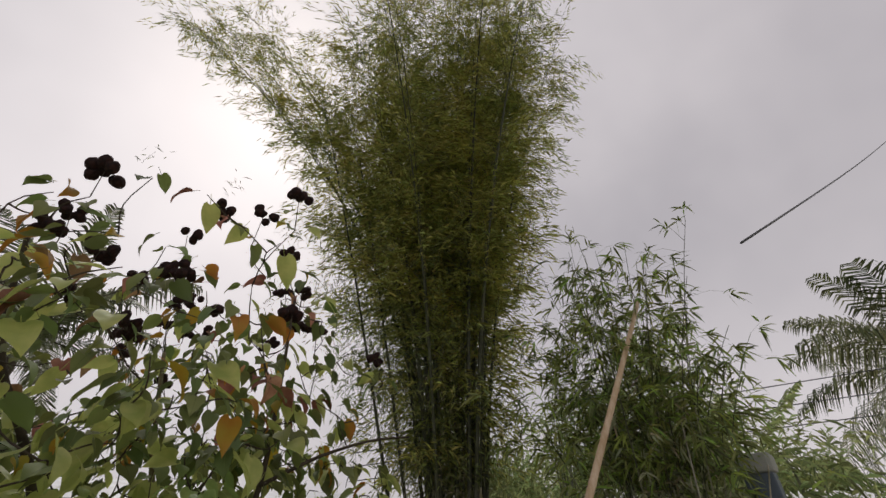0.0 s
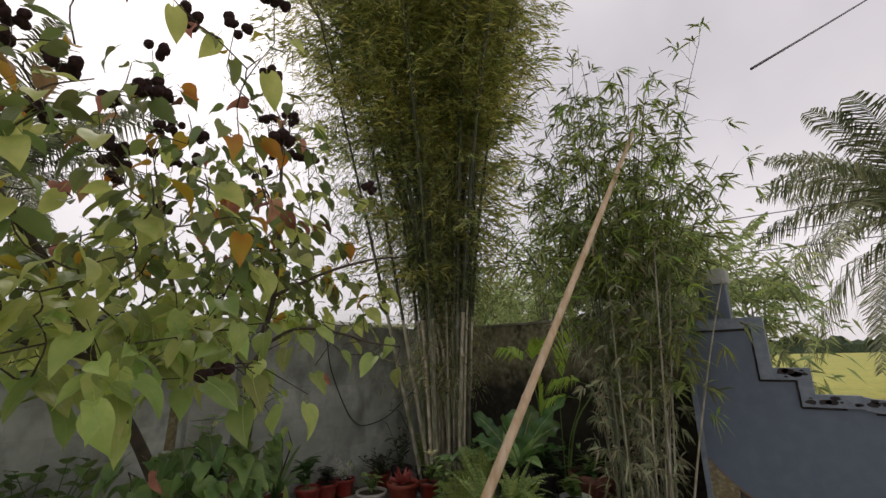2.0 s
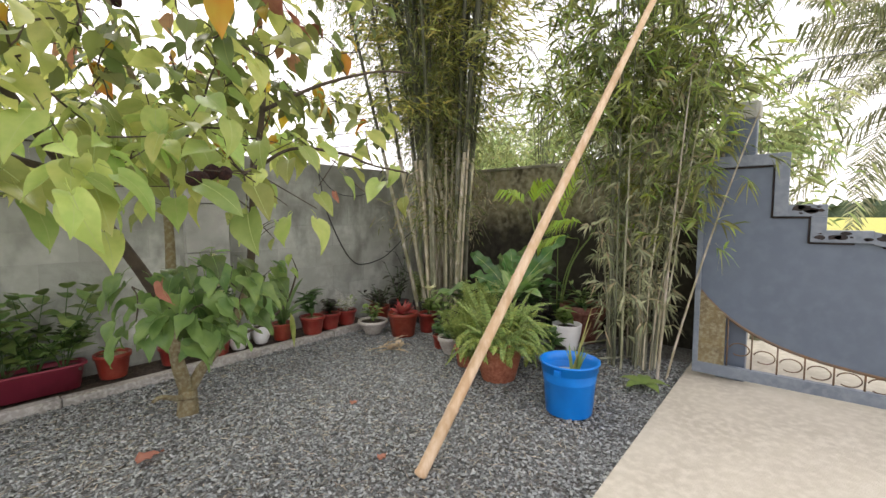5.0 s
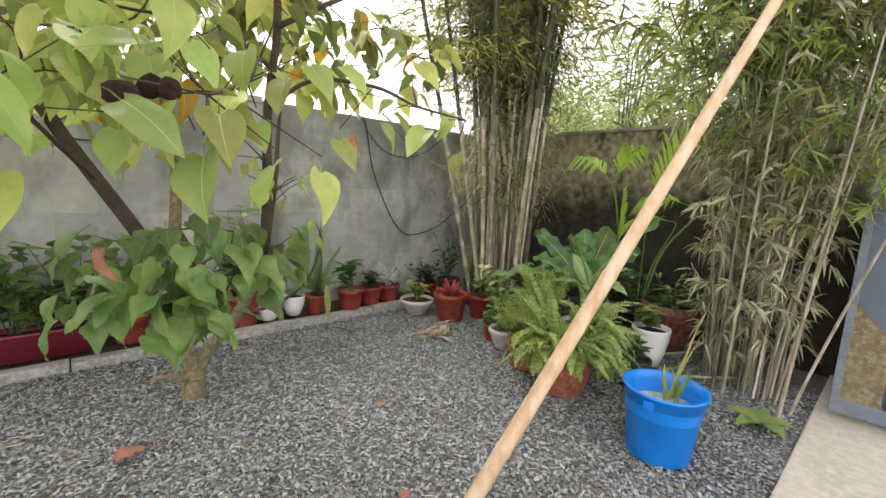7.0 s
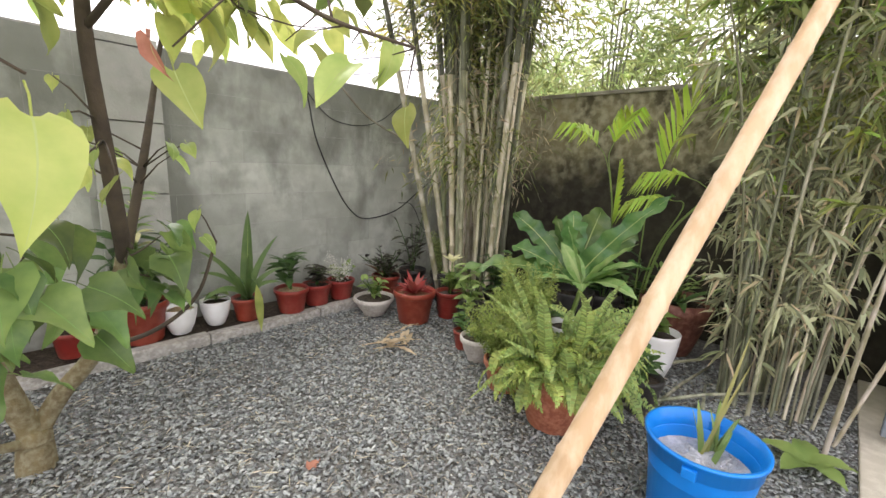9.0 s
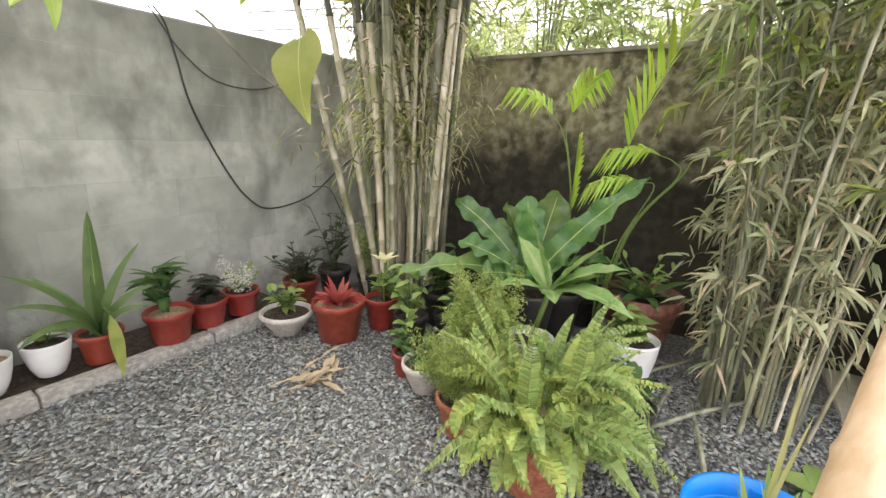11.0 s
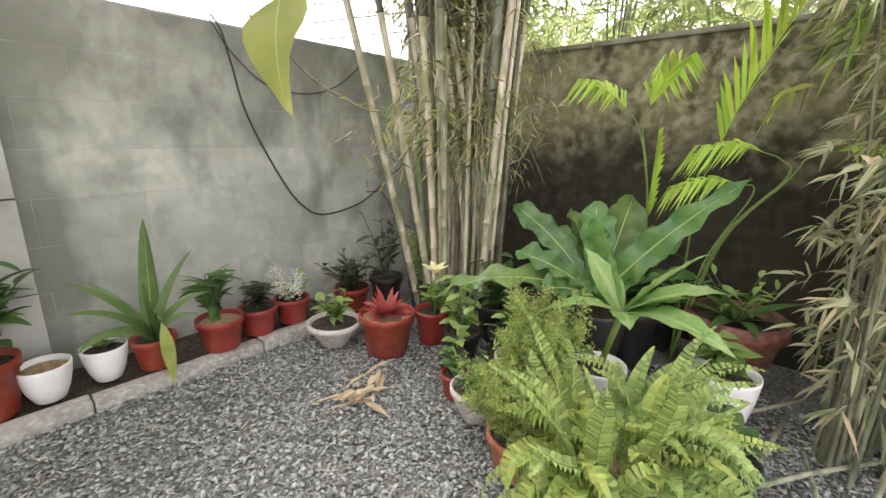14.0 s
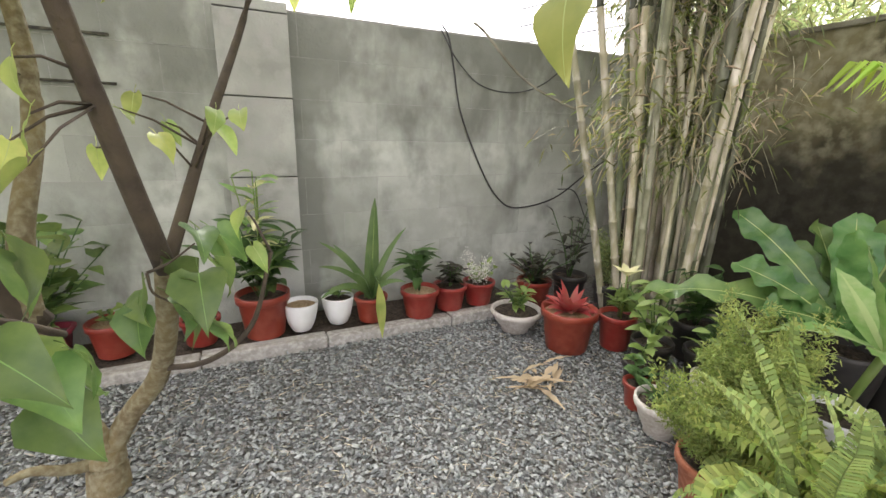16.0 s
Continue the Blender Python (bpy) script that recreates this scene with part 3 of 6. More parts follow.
def gate_strip(name, low, high, x0, x1, mat, parent, label=""):
    v, f = [], []
    for s in stops:
        a, b = low(s), high(s)
        v += [(x0, -s, a), (x1, -s, a), (x1, -s, b), (x0, -s, b)]
    for i in range(len(stops) - 1):
        p = 4 * i
        for k in range(4):
            f.append((p + k, p + 4 + k, p + 4 + (k + 1) % 4, p + (k + 1) % 4))
    f += [(0, 1, 2, 3), tuple(4 * (len(stops) - 1) + k for k in (3, 2, 1, 0))]
    return part_mesh(name, mesh_from(name, v, f, mat), parent, label)


gate_strip("sheet", gate_low, lambda s: gate_top(s) - 0.05, -0.004, 0.004, M["gate"], gate, "slate blue sheet steel")
# stepped border: horizontal and upright runs of a flat channel
border = []
EDGE = [(0, 1.60), (0.50, 1.60), (0.50, 1.265), (0.69, 1.265), (0.69, 1.105), (0.90, 1.105)]
for (s0, z0), (s1, z1) in zip(EDGE, EDGE[1:]):
    if z0 == z1:
        bm = box_bm((-0.028, -s1 - (0.0 if s1 < 0.7 else 0), z0 - 0.075), (0.028, -s0 + (0.075 if s0 else 0), z0), 0.004)
    else:
        bm = box_bm((-0.0285, -s0, z1 - 0.075), (0.0285, -s0 + 0.075, z0 - 0.075), 0.004)
    part("border", bm, M["gate_light"], gate, "grey painted channel border")
sweep = [(0, -s, gate_top(s) - 0.035) for s in np.linspace(0.90, GL, 40)]
sv, sf = [], []
for i, p in enumerate(sweep):
    for dx, dz in ((-0.028, -0.04), (0.028, -0.04), (0.028, 0.035), (-0.028, 0.035)):
        sv.append((p[0] + dx, p[1], p[2] + dz))
for i in range(len(sweep) - 1):
    for k in range(4):
        sf.append((4 * i + k, 4 * i + 4 + k, 4 * i + 4 + (k + 1) % 4, 4 * i + (k + 1) % 4))
part_mesh("border", mesh_from("border", sv, sf, M["gate_light"]), gate, "grey painted sweeping border")
# inner shadow line under the border, added as a thin dark strip
bead = [(-0.012, -s, gate_top(s) - 0.082) for s in np.linspace(0.94, GL, 30)]
tube("bead", bead, 0.006, M["peel_and_shadow"], gate, "dark strip put in as the border's shadow line")
for (s0, z0), (s1, z1) in zip(EDGE, EDGE[1:]):
    a = (-0.012, -s0 + (0.08 if s0 else 0), z0 - 0.082) if z0 == z1 else (-0.012, -s0 + 0.082, z0 - 0.082)
    b = (-0.012, -s1 + 0.08, z1 - 0.082) if z0 == z1 else (-0.012, -s0 + 0.082, z1 - 0.082)
    tube("bead", [a, b], 0.006, M["peel_and_shadow"], gate, "dark strip put in as the border's shadow line")
tube("lower_rail", [(0, -s, gate_low(s)) for s in np.linspace(0, GL, 40)], 0.011, M["rust"], gate, "brown curved flat bar")
part("bottom_rail", box_bm((-0.022, -GL, 0.055), (0.022, 0.0, 0.135), 0.004), M["gate_light"], gate, "grey box-section bottom rail")
part("hinge_stile", box_bm((-0.022, -0.035, 0.135), (0.022, 0.0, 1.52), 0.004), M["gate_light"], gate)
for i in range(18):
    s = 0.21 + i * 0.14
    top = gate_low(s)
    tube("grille_bar", [(0, -s, 0.135), (0, -s, top)], 0.0055, M["rust"], gate)
    if top > 0.15 and i < 17:
        r = 0.058
        cz = 0.135 + (min(gate_low(s + 0.07), 0.42) - 0.135) * 0.45
        ring = [(0.004, -s - 0.07 + r * math.cos(a), min(cz + r * 0.75 * math.sin(a), gate_low(s + 0.07) - 0.004)) for a in np.linspace(0.2, 2 * math.pi - 0.9, 16)]
        tube("scroll", ring, 0.004, M["rust"], gate)
rng = random.Random(8)
for k in range(34):
    s = rng.choice([rng.uniform(0.54, 0.68), rng.uniform(0.70, 1.04), rng.uniform(0.98, 1.7)])
    z = gate_top(s + 0.03) - rng.uniform(0.0, 0.055)
    r = rng.uniform(0.008, 0.03)
    v = [(-0.0295, -s, z)] + [(-0.0295, -s + r * 1.4 * rng.uniform(0.6, 1.2) * math.cos(a), min(z + r * 0.7 * rng.uniform(0.6, 1.2) * math.sin(a), gate_top(s) - 0.001)) for a in np.linspace(0, 2 * math.pi, 10)[:-1]]
    part_mesh("peeled_patch", mesh_from("peeled_patch", v, [(0, 1 + i, 1 + (i + 1) % 9) for i in range(9)], M["peel_and_shadow"]), gate, "dark patch where paint has peeled")

post = thing("gate_post", 4.22, 0.42, 0.0, "rough grey cement gate post beside the gate", "post")
part("post_body", box_bm((-0.06, -0.09, -0.05), (0.06, 0.09, 1.86), 0.01), M["gate"], post)
part("post_cap", box_bm((-0.08, -0.11, 1.86), (0.08, 0.11, 1.98), 0.03), M["pilaster"], post, "rounded cement post cap")
cs = [0.034 + 0.02 * i for i in range(9)]
cv = [q for s in cs for q in ((-0.012, -s, 0.134), (0.003, -s, 0.134), (0.003, -s, gate_low(s) + 0.004), (-0.012, -s, gate_low(s) + 0.004))]
part_mesh("corner_plate", mesh_from("corner_plate", cv, [(4 * i + k, 4 * i + 4 + k, 4 * i + 4 + (k + 1) % 4, 4 * i + (k + 1) % 4) for i in range(8) for k in range(4)] + [(3, 2, 1, 0), (32, 33, 34, 35)], M["bark"]), gate, "brown weathered corner plate")

# ---- overhead cables ----
for a, b, r in (((4.60, -0.09, 3.73), (16.8, -4.4, 12.1), 0.012), ((7, 9, 3.5), (26, -17, 7.2), 0.012), ((7, 9, 3.2), (26, -17, 6.4), 0.012), ((7, 9, 2.9), (26, -17, 5.7), 0.012)):
    A, B = Vector(a), Vector(b)
    pts = [A.lerp(B, t) + Vector((0, 0, -0.06 * math.sin(math.pi * t))) for t in np.linspace(0, 1, 14)]
    tagged(tube("overhead_cable", pts, r, M["grey_cable"]), "thin grey overhead cable", "cable", "overhead cables")

# cable looped on the garden wall
WY = WALL_Y - 0.012
loop = curve_points([(3.13, WALL_Y + 0.03, 1.80), (3.16, WY, 1.72), (3.20, WY, 1.55), (3.26, WY, 1.28), (3.43, WY, 0.92), (3.58, WY, 0.71), (3.75, WY, 0.63), (4.09, WY, 0.69), (4.40, WY, 0.88), (4.62, WY, 1.0)])
tagged(tube("wall_cable", loop, 0.0052, M["cable"]), "black cable hanging in a loop on the grey wall", "cable")
loop = curve_points([(3.10, WALL_Y + 0.03, 1.80), (3.12, WY - 0.014, 1.73), (3.21, WY - 0.014, 1.60), (3.40, WY, 1.46), (3.66, WY, 1.43), (3.90, WY, 1.50), (4.13, WY, 1.67)])
tagged(tube("wall_cable", loop, 0.0038, M["cable"]), "thin black cable sagging along the grey wall", "cable")
loop = curve_points([(4.11, WY - 0.012, 0.76), (4.28, WY - 0.012, 0.73), (4.43, WY - 0.012, 0.50), (4.60, WY - 0.012, 0.40)])
tagged(tube("wall_cable", loop, 0.0038, M["cable"]), "thin black cable trailing down the grey wall", "cable")
stick = curve_points([(3.28, 3.93, 1.80), (3.35, 3.90, 1.74), (3.66, 3.85, 1.47), (4.15, 3.7, 1.25)])
tagged(tube("dry_twig", stick, 0.008, M["cap"]), "bare pale twig against the wall", "twig")

# neighbour's roof and far trees
hs = thing("neighbour_house", 4.2, 12.5, 0, "neighbour's cement house with a pale metal roof", "house", turn=-12)
part("house_wall", box_bm((-7, 0, -0.05), (7, 6, 2.5)), M["house_wall"], hs)
rv = [(-7.4, -0.5, 2.5), (7.4, -0.5, 2.5), (7.4, 3, 3.35), (-7.4, 3, 3.35), (7.4, 6.5, 2.5), (-7.4, 6.5, 2.5)]
rv += [(a, b, c - 0.06) for a, b, c in rv]
part_mesh("roof", mesh_from("roof", rv, [(0, 1, 2, 3), (3, 2, 4, 5), (7, 6, 9, 8), (8, 9, 11, 10), (0, 6, 7, 1), (5, 4, 10, 11), (0, 3, 9, 6), (3, 5, 11, 9), (1, 7, 8, 2), (2, 8, 10, 4)], M["roof"]), hs)
part("gutter", box_bm((-7.45, -0.62, 2.42), (7.45, -0.5, 2.53), 0.02), M["white_plastic"], hs, "white gutter")
for wx in (-5, -2, 1.5, 4.5):
    part("window", box_bm((wx, -0.03, 1.2), (wx + 1.2, 0.02, 2.1)), M["peel_and_shadow"], hs, "dark window")


# ---- bamboo ----
def culm_line(base, lean, height, bend, n=16, low=0.05):
    """A culm that starts almost upright and bows outwards."""
    out = []
    for i in range(n + 1):
        t = i / n
        out.append(Vector((base[0] + lean[0] * (low * t + (1 - low) * t ** bend), base[1] + lean[1] * (low * t + (1 - low) * t ** bend), height * (t - 0.06 * t ** 3))))
    return out


def culm_mesh(pts, r0, r1, gap, mat, sides=7, high=None):
    """A culm with swollen nodes; a dark ring sits at each node."""
    length = sum((b - a).length for a, b in zip(pts, pts[1:]))
    cum, acc = [0], 0
    for a, b in zip(pts, pts[1:]):
        acc += (b - a).length
        cum.append(acc)

    def at(s):
        for i in range(len(pts) - 1):
            if s <= cum[i + 1]:
                return pts[i].lerp(pts[i + 1], (s - cum[i]) / (cum[i + 1] - cum[i] + 1e-9))
        return pts[-1]
    line, rad, s = [], [], 0.0
    while s < length:
        r = r0 + (r1 - r0) * s / length
        fine = s < 3.2
        for ds, k in (((0, 1.0), (0.008, 1.22), (0.016, 0.96)) if fine else ((0, 1.0),)):
            line.append(at(min(length, s + ds)))
            rad.append(r * k)
        s += gap if fine else gap * 2
    line.append(pts[-1])
    rad.append(r1)
    v, f = tube_data(line, rad, sides)
    me = mesh_from("culm", v, f, mat, True)
    # above 1.75 m the green upper colour also carries backlit darkness
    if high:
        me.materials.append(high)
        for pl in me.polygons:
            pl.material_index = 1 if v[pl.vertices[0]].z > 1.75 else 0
    return me


def sprays(rng, anchors, ways, n_leaf, size, spread, droop):
    """Leaves in loose tufts along twigs: returns places, ways and the twig lines."""
    P, D = [], []
    k = len(anchors)
    reach = size * rng.uniform(0.5, 1.3, k)[:, None]
    tips = anchors + ways * reach + np.array([0, 0, -1.0]) * (reach * droop)
    for j in range(n_leaf):
        t = rng.uniform(0.15, 1.0, k)[:, None]
        base = anchors + (tips - anchors) * t + np.array([0, 0, 1.0]) * (t * (1 - t) * reach * 0.4)
        base = base + rng.normal(0, 0.018 + spread * 0.10, (k, 3))
        way = ways * 0.8 + rng.normal(0, spread, (k, 3)) + np.array([0, 0, -0.35])
        P.append(base)
        D.append(way)
    return np.concatenate(P), np.concatenate(D), tips


def twig_mesh(name, anchors, tips, r, mat):
    n = len(anchors)
    mid = (anchors + tips) / 2 + np.array([0, 0, 0.12]) * np.linalg.norm(tips - anchors, axis=1, keepdims=True)
    offs = np.array([[r, 0, 0], [-r / 2, r, 0], [-r / 2, -r, 0]])
    V = np.concatenate([anchors[:, None] + offs, mid[:, None] + offs * 0.8, tips[:, None] + offs * 0.3], 1).reshape(-1, 3)
    F = []
    for a in range(2):
        for k in range(3):
            i, j = a * 3 + k, a * 3 + (k + 1) % 3
            F.append((i, j, j + 3, i + 3))
    F = (np.arange(n)[:, None, None] * 9 + np.array(F)[None]).reshape(-1, 4)
    me = bpy.data.meshes.new(name)
    me.from_pydata(V.tolist(), [], F.tolist())
    me.materials.append(mat)
    return me


# tall clump in the corner
A0 = Vector((4.17, 3.12, 0))
rng = np.random.default_rng(11)
clump = thing("bamboo_clump", A0.x, A0.y, -0.012, "tall bamboo clump with tan canes and feathery yellow-green crown", "bamboo")
to_cam = Vector((-0.74, -0.67, 0))


def along(pts, t):
    k = t * (len(pts) - 1)
    k0 = int(min(k, len(pts) - 2))
    return pts[k0].lerp(pts[k0 + 1], k - k0)


def outward(rng, up):
    w = rng.normal(0, 1, 3)
    w[2] = abs(w[2]) * 0.5 + up
    return w / np.linalg.norm(w)


anch, ways = [], []
for i in range(52):
    a, q = rng.uniform(0, 2 * math.pi), math.sqrt(rng.uniform(0, 1))
    bx, by = 0.25 * q * math.cos(a), 0.25 * q * math.sin(a)
    h = rng.uniform(7.0, 12.0)
    lean = Vector((math.cos(a), math.sin(a), 0)) * q * rng.uniform(0.6, 1.2) * (2.3 if math.cos(a) - math.sin(a) < 0.3 else 1.8) + to_cam * rng.uniform(-0.3, 1.3) + Vector((rng.normal(0, 0.35), rng.normal(0, 0.35), 0))
    if i in (3, 9, 17, 23):
        lean, h = Vector((-3.9, 2.3, 0)) * rng.uniform(0.85, 1.15), rng.uniform(9.5, 11)
    if i < 3:
        bx, by = -0.20 + 0.06 * i, 0.16 - 0.06 * i
        lean, h = Vector((-2.0 + 0.35 * i, 0.35 - 0.1 * i, 0)), 7.5
    pts = culm_line((bx, by), (lean.x, lean.y), h, 1.5 if i < 3 else 2.3, low=0.9 if i < 3 else rng.uniform(0.04, 0.30))
    thick = rng.uniform(0.013, 0.031) if i > 2 else 0.024
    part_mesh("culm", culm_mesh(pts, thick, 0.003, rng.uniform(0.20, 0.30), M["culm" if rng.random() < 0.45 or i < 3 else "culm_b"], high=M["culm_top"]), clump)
    for j in range(84):
        t = 0.44 + 0.56 * rng.uniform(0, 1) ** 0.85 if j > 3 else rng.uniform(0.25, 0.45)
        anch.append(along(pts, t))
        ways.append(outward(rng, 0.25))
anch, ways = np.array(anch), np.array(ways)
P, D, tips = sprays(rng, anch, ways, 34, 0.80, 0.32, 0.25)
part_mesh("branching", twig_mesh("branching", anch, tips, 0.0028, M["culm_b"]), clump)["kind"] = "stuff"
ob = part_mesh("leaves", scatter_leaves("leaves", P, D, rng.uniform(0.08, 0.16, len(P)), rng.uniform(0.010, 0.016, len(P)), M["leaf_a"], 5, droop=0.35), clump)
tagged(ob, "narrow yellow-green bamboo leaves", kind="stuff")
# short dry side shoots on the lower canes
k = 1100
low = np.stack([rng.normal(-0.03, 0.18, k), rng.normal(0, 0.18, k), 1.1 + 3.2 * rng.uniform(0, 1, k) ** 1.3], 1)
lw = rng.normal(0, 1, (k, 3))
lw /= np.linalg.norm(lw, axis=1, keepdims=True)
P, D, tips = sprays(rng, low, lw, 7, 0.28, 0.5, 0.3)
pick = rng.random(len(P)) < 0.4
tagged(part_mesh("dry_growth", scatter_leaves("dry_growth", P[pick], D[pick], rng.uniform(0.05, 0.10, pick.sum()), 0.007, M["leaf_dry"], 6, droop=0.35), clump), "dry straw-coloured side shoots", kind="stuff")
tagged(part_mesh("side_leaves", scatter_leaves("side_leaves", P[~pick], D[~pick], rng.uniform(0.05, 0.11, (~pick).sum()), 0.011, M["leaf_b"], 16, droop=0.35), clump), "small green side leaves on the canes", kind="stuff")
part_mesh("branching", twig_mesh("branching", low, tips, 0.0022, M["culm"]), clump)["kind"] = "stuff"

# the thin feathery veil that hangs round the canes below the crown
k = 1500
vz = rng.uniform(2.1, 5.2, k)
wide = 0.16 + 0.17 * (vz - 1.6)
veil = np.stack([rng.normal(0, 1, k) * wide - 0.14 * (vz - 1.6), rng.normal(0, 1, k) * wide + 0.13 * (vz - 1.6), vz], 1)
vw = rng.normal(0, 1, (k, 3))
vw /= np.linalg.norm(vw, axis=1, keepdims=True)
P, D, tips = sprays(rng, veil, vw, 13, 0.38, 0.4, 0.4)
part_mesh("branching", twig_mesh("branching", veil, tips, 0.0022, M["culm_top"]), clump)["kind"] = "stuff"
tagged(part_mesh("veil_leaves", scatter_leaves("veil_leaves", P, D, rng.uniform(0.06, 0.12, len(P)), 0.010, M["leaf_b"], 26, droop=0.35), clump), "thin feathery leaves below the crown", kind="stuff")

# leafy clump by the gate
B0 = Vector((4.10, 1.08, 0))
rng = np.random.default_rng(23)
clump2 = thing("bamboo_clump", B0.x, B0.y, -0.012, "dense leafy bamboo clump with broad leaves beside the gate", "bamboo")


def tufts(rng, anchors, ways, n_leaf, size, droop):
    """Fans of leaves that hang from the ends of short twigs: places, ways, twig ends."""
    P, D = [], []
    k = len(anchors)
    reach = size * rng.uniform(0.4, 1.3, k)[:, None]
    tips = anchors + ways * reach + np.array([0, 0, -1.0]) * (reach * droop)
    for j in range(n_leaf):
        back = rng.uniform(0.0, 0.35, k)[:, None]
        P.append(tips + (anchors - tips) * back + rng.normal(0, 0.006, (k, 3)))
        D.append(ways * 0.75 + rng.normal(0, 0.55, (k, 3)) + np.array([0, 0, -0.45]))
    return np.concatenate(P), np.concatenate(D), tips


anch, ways, alow, wlow = [], [], [], []
for i in range(42):
    a, q = rng.uniform(0, 2 * math.pi), math.sqrt(rng.uniform(0, 1))
    bx, by = 0.21 * q * math.cos(a), 0.21 * q * math.sin(a)
    h = rng.uniform(2.5, 4.2)
    lean = Vector((math.cos(a) * 0.7, math.sin(a) * 0.8, 0)) * q * rng.uniform(0.3, 1.1) + Vector((rng.normal(-0.12, 0.2), rng.normal(0, 0.18) - 0.12, 0))
    pts = culm_line((bx, by), (lean.x, lean.y), h, rng.uniform(1.7, 3.0), low=rng.uniform(0.0, 0.35))
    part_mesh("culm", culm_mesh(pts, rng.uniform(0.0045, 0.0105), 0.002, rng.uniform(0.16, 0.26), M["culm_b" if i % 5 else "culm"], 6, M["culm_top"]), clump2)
    for j in range(32):
        p = along(pts, rng.uniform(0.28, 1.0))
        if p.z > 1.9 or (p.z > 1.3 and rng.random() < 0.35):
            anch.append(p)
            ways.append(outward(rng, 0.05))
    for j in range(17):
        p = along(pts, rng.uniform(0.06, 0.62) ** 0.8)
        alow.append(p)
        wlow.append(outward(rng, -0.1))
for (x0, y0), (x1, y1), h, r in (((-0.32, -0.27), (-0.36, -0.42), 2.3, 0.011), ((-0.18, -0.30), (-0.20, -0.78), 2.0, 0.009), ((-0.10, -0.22), (-0.30, -0.52), 2.4, 0.008)):
    pts = culm_line((x0, y0), (x1 - x0, y1 - y0), h, 1.3, low=0.6)
    part_mesh("culm", culm_mesh(pts, r, 0.004, 0.19, M["culm"], 7), clump2, "pale dry cane")
    for j in range(16):
        p = along(pts, rng.uniform(0.45, 1.0))
        anch.append(p)
        ways.append(outward(rng, 0.0))
# the fringe that leans out over the bed
for i in range(90):
    p = Vector((rng.normal(-0.38, 0.14), rng.normal(0.35, 0.22), rng.uniform(1.9, 3.0)))
    anch.append(p)
    ways.append(outward(rng, 0.0))
anch, ways, alow, wlow = np.array(anch), np.array(ways), np.array(alow), np.array(wlow)
P, D, tips = tufts(rng, anch, ways, 9, 0.30, 0.25)
part_mesh("branching", twig_mesh("branching", anch, tips, 0.002, M["culm_b"]), clump2)["kind"] = "stuff"
pick = rng.random(len(P)) < 0.76
for sel, mat, words, seed in ((pick, "leaf_b", "broad green bamboo leaves", 7), (~pick, "leaf_new", "fresh yellow-green bamboo leaves", 17)):
    k = sel.sum()
    ob = part_mesh("leaves", scatter_leaves("leaves", P[sel], D[sel], rng.uniform(0.08, 0.15, k), rng.uniform(0.012, 0.020, k), M[mat], seed, True, 0.35), clump2)
    tagged(ob, words, kind="stuff")
P, D, tips = tufts(rng, alow, wlow, 6, 0.13, 0.3)
part_mesh("branching", twig_mesh("branching", alow, tips, 0.002, M["culm"]), clump2)["kind"] = "stuff"
pick = rng.random(len(P)) < 0.82
ob = part_mesh("lower_leaves", scatter_leaves("lower_leaves", P[pick], D[pick], rng.uniform(0.06, 0.125, pick.sum()), rng.uniform(0.012, 0.021, pick.sum()), M["leaf_pale"], 8, True, 0.4), clump2)
tagged(ob, "pale grey-green leaves low on the canes", kind="stuff")
ob = part_mesh("dry_leaves", scatter_leaves("dry_leaves", P[~pick], D[~pick], rng.uniform(0.06, 0.12, (~pick).sum()), 0.014, M["leaf_dry"], 9, True, 0.4), clump2)
tagged(ob, "dry papery bamboo leaves", kind="stuff")

# the leaning pole
P0, P1 = Vector((1.896, 1.373, 0.0)), Vector((2.787, 1.037, 1.5))
way = (P1 - P0) / 1.5
pole = thing("bamboo_pole", P0.x, P0.y, 0.0, "dry peeled bamboo pole leaning up into the leafy clump", "pole")
line, rad = [], []
z, k = 0.0, 0
while z < 3.05:
    for dz, q in ((0, 1.0), (0.008, 1.10), (0.02, 0.97)):
        line.append(way * (z + dz))
        rad.append((0.030 - 0.0045 * z) * q)
    z += 0.27 + 0.02 * (k % 3)
    k += 1
line.append(way * 3.08)
rad.append(0.016)
tube("cane", line, rad, M["pole"], pole, sides=14)

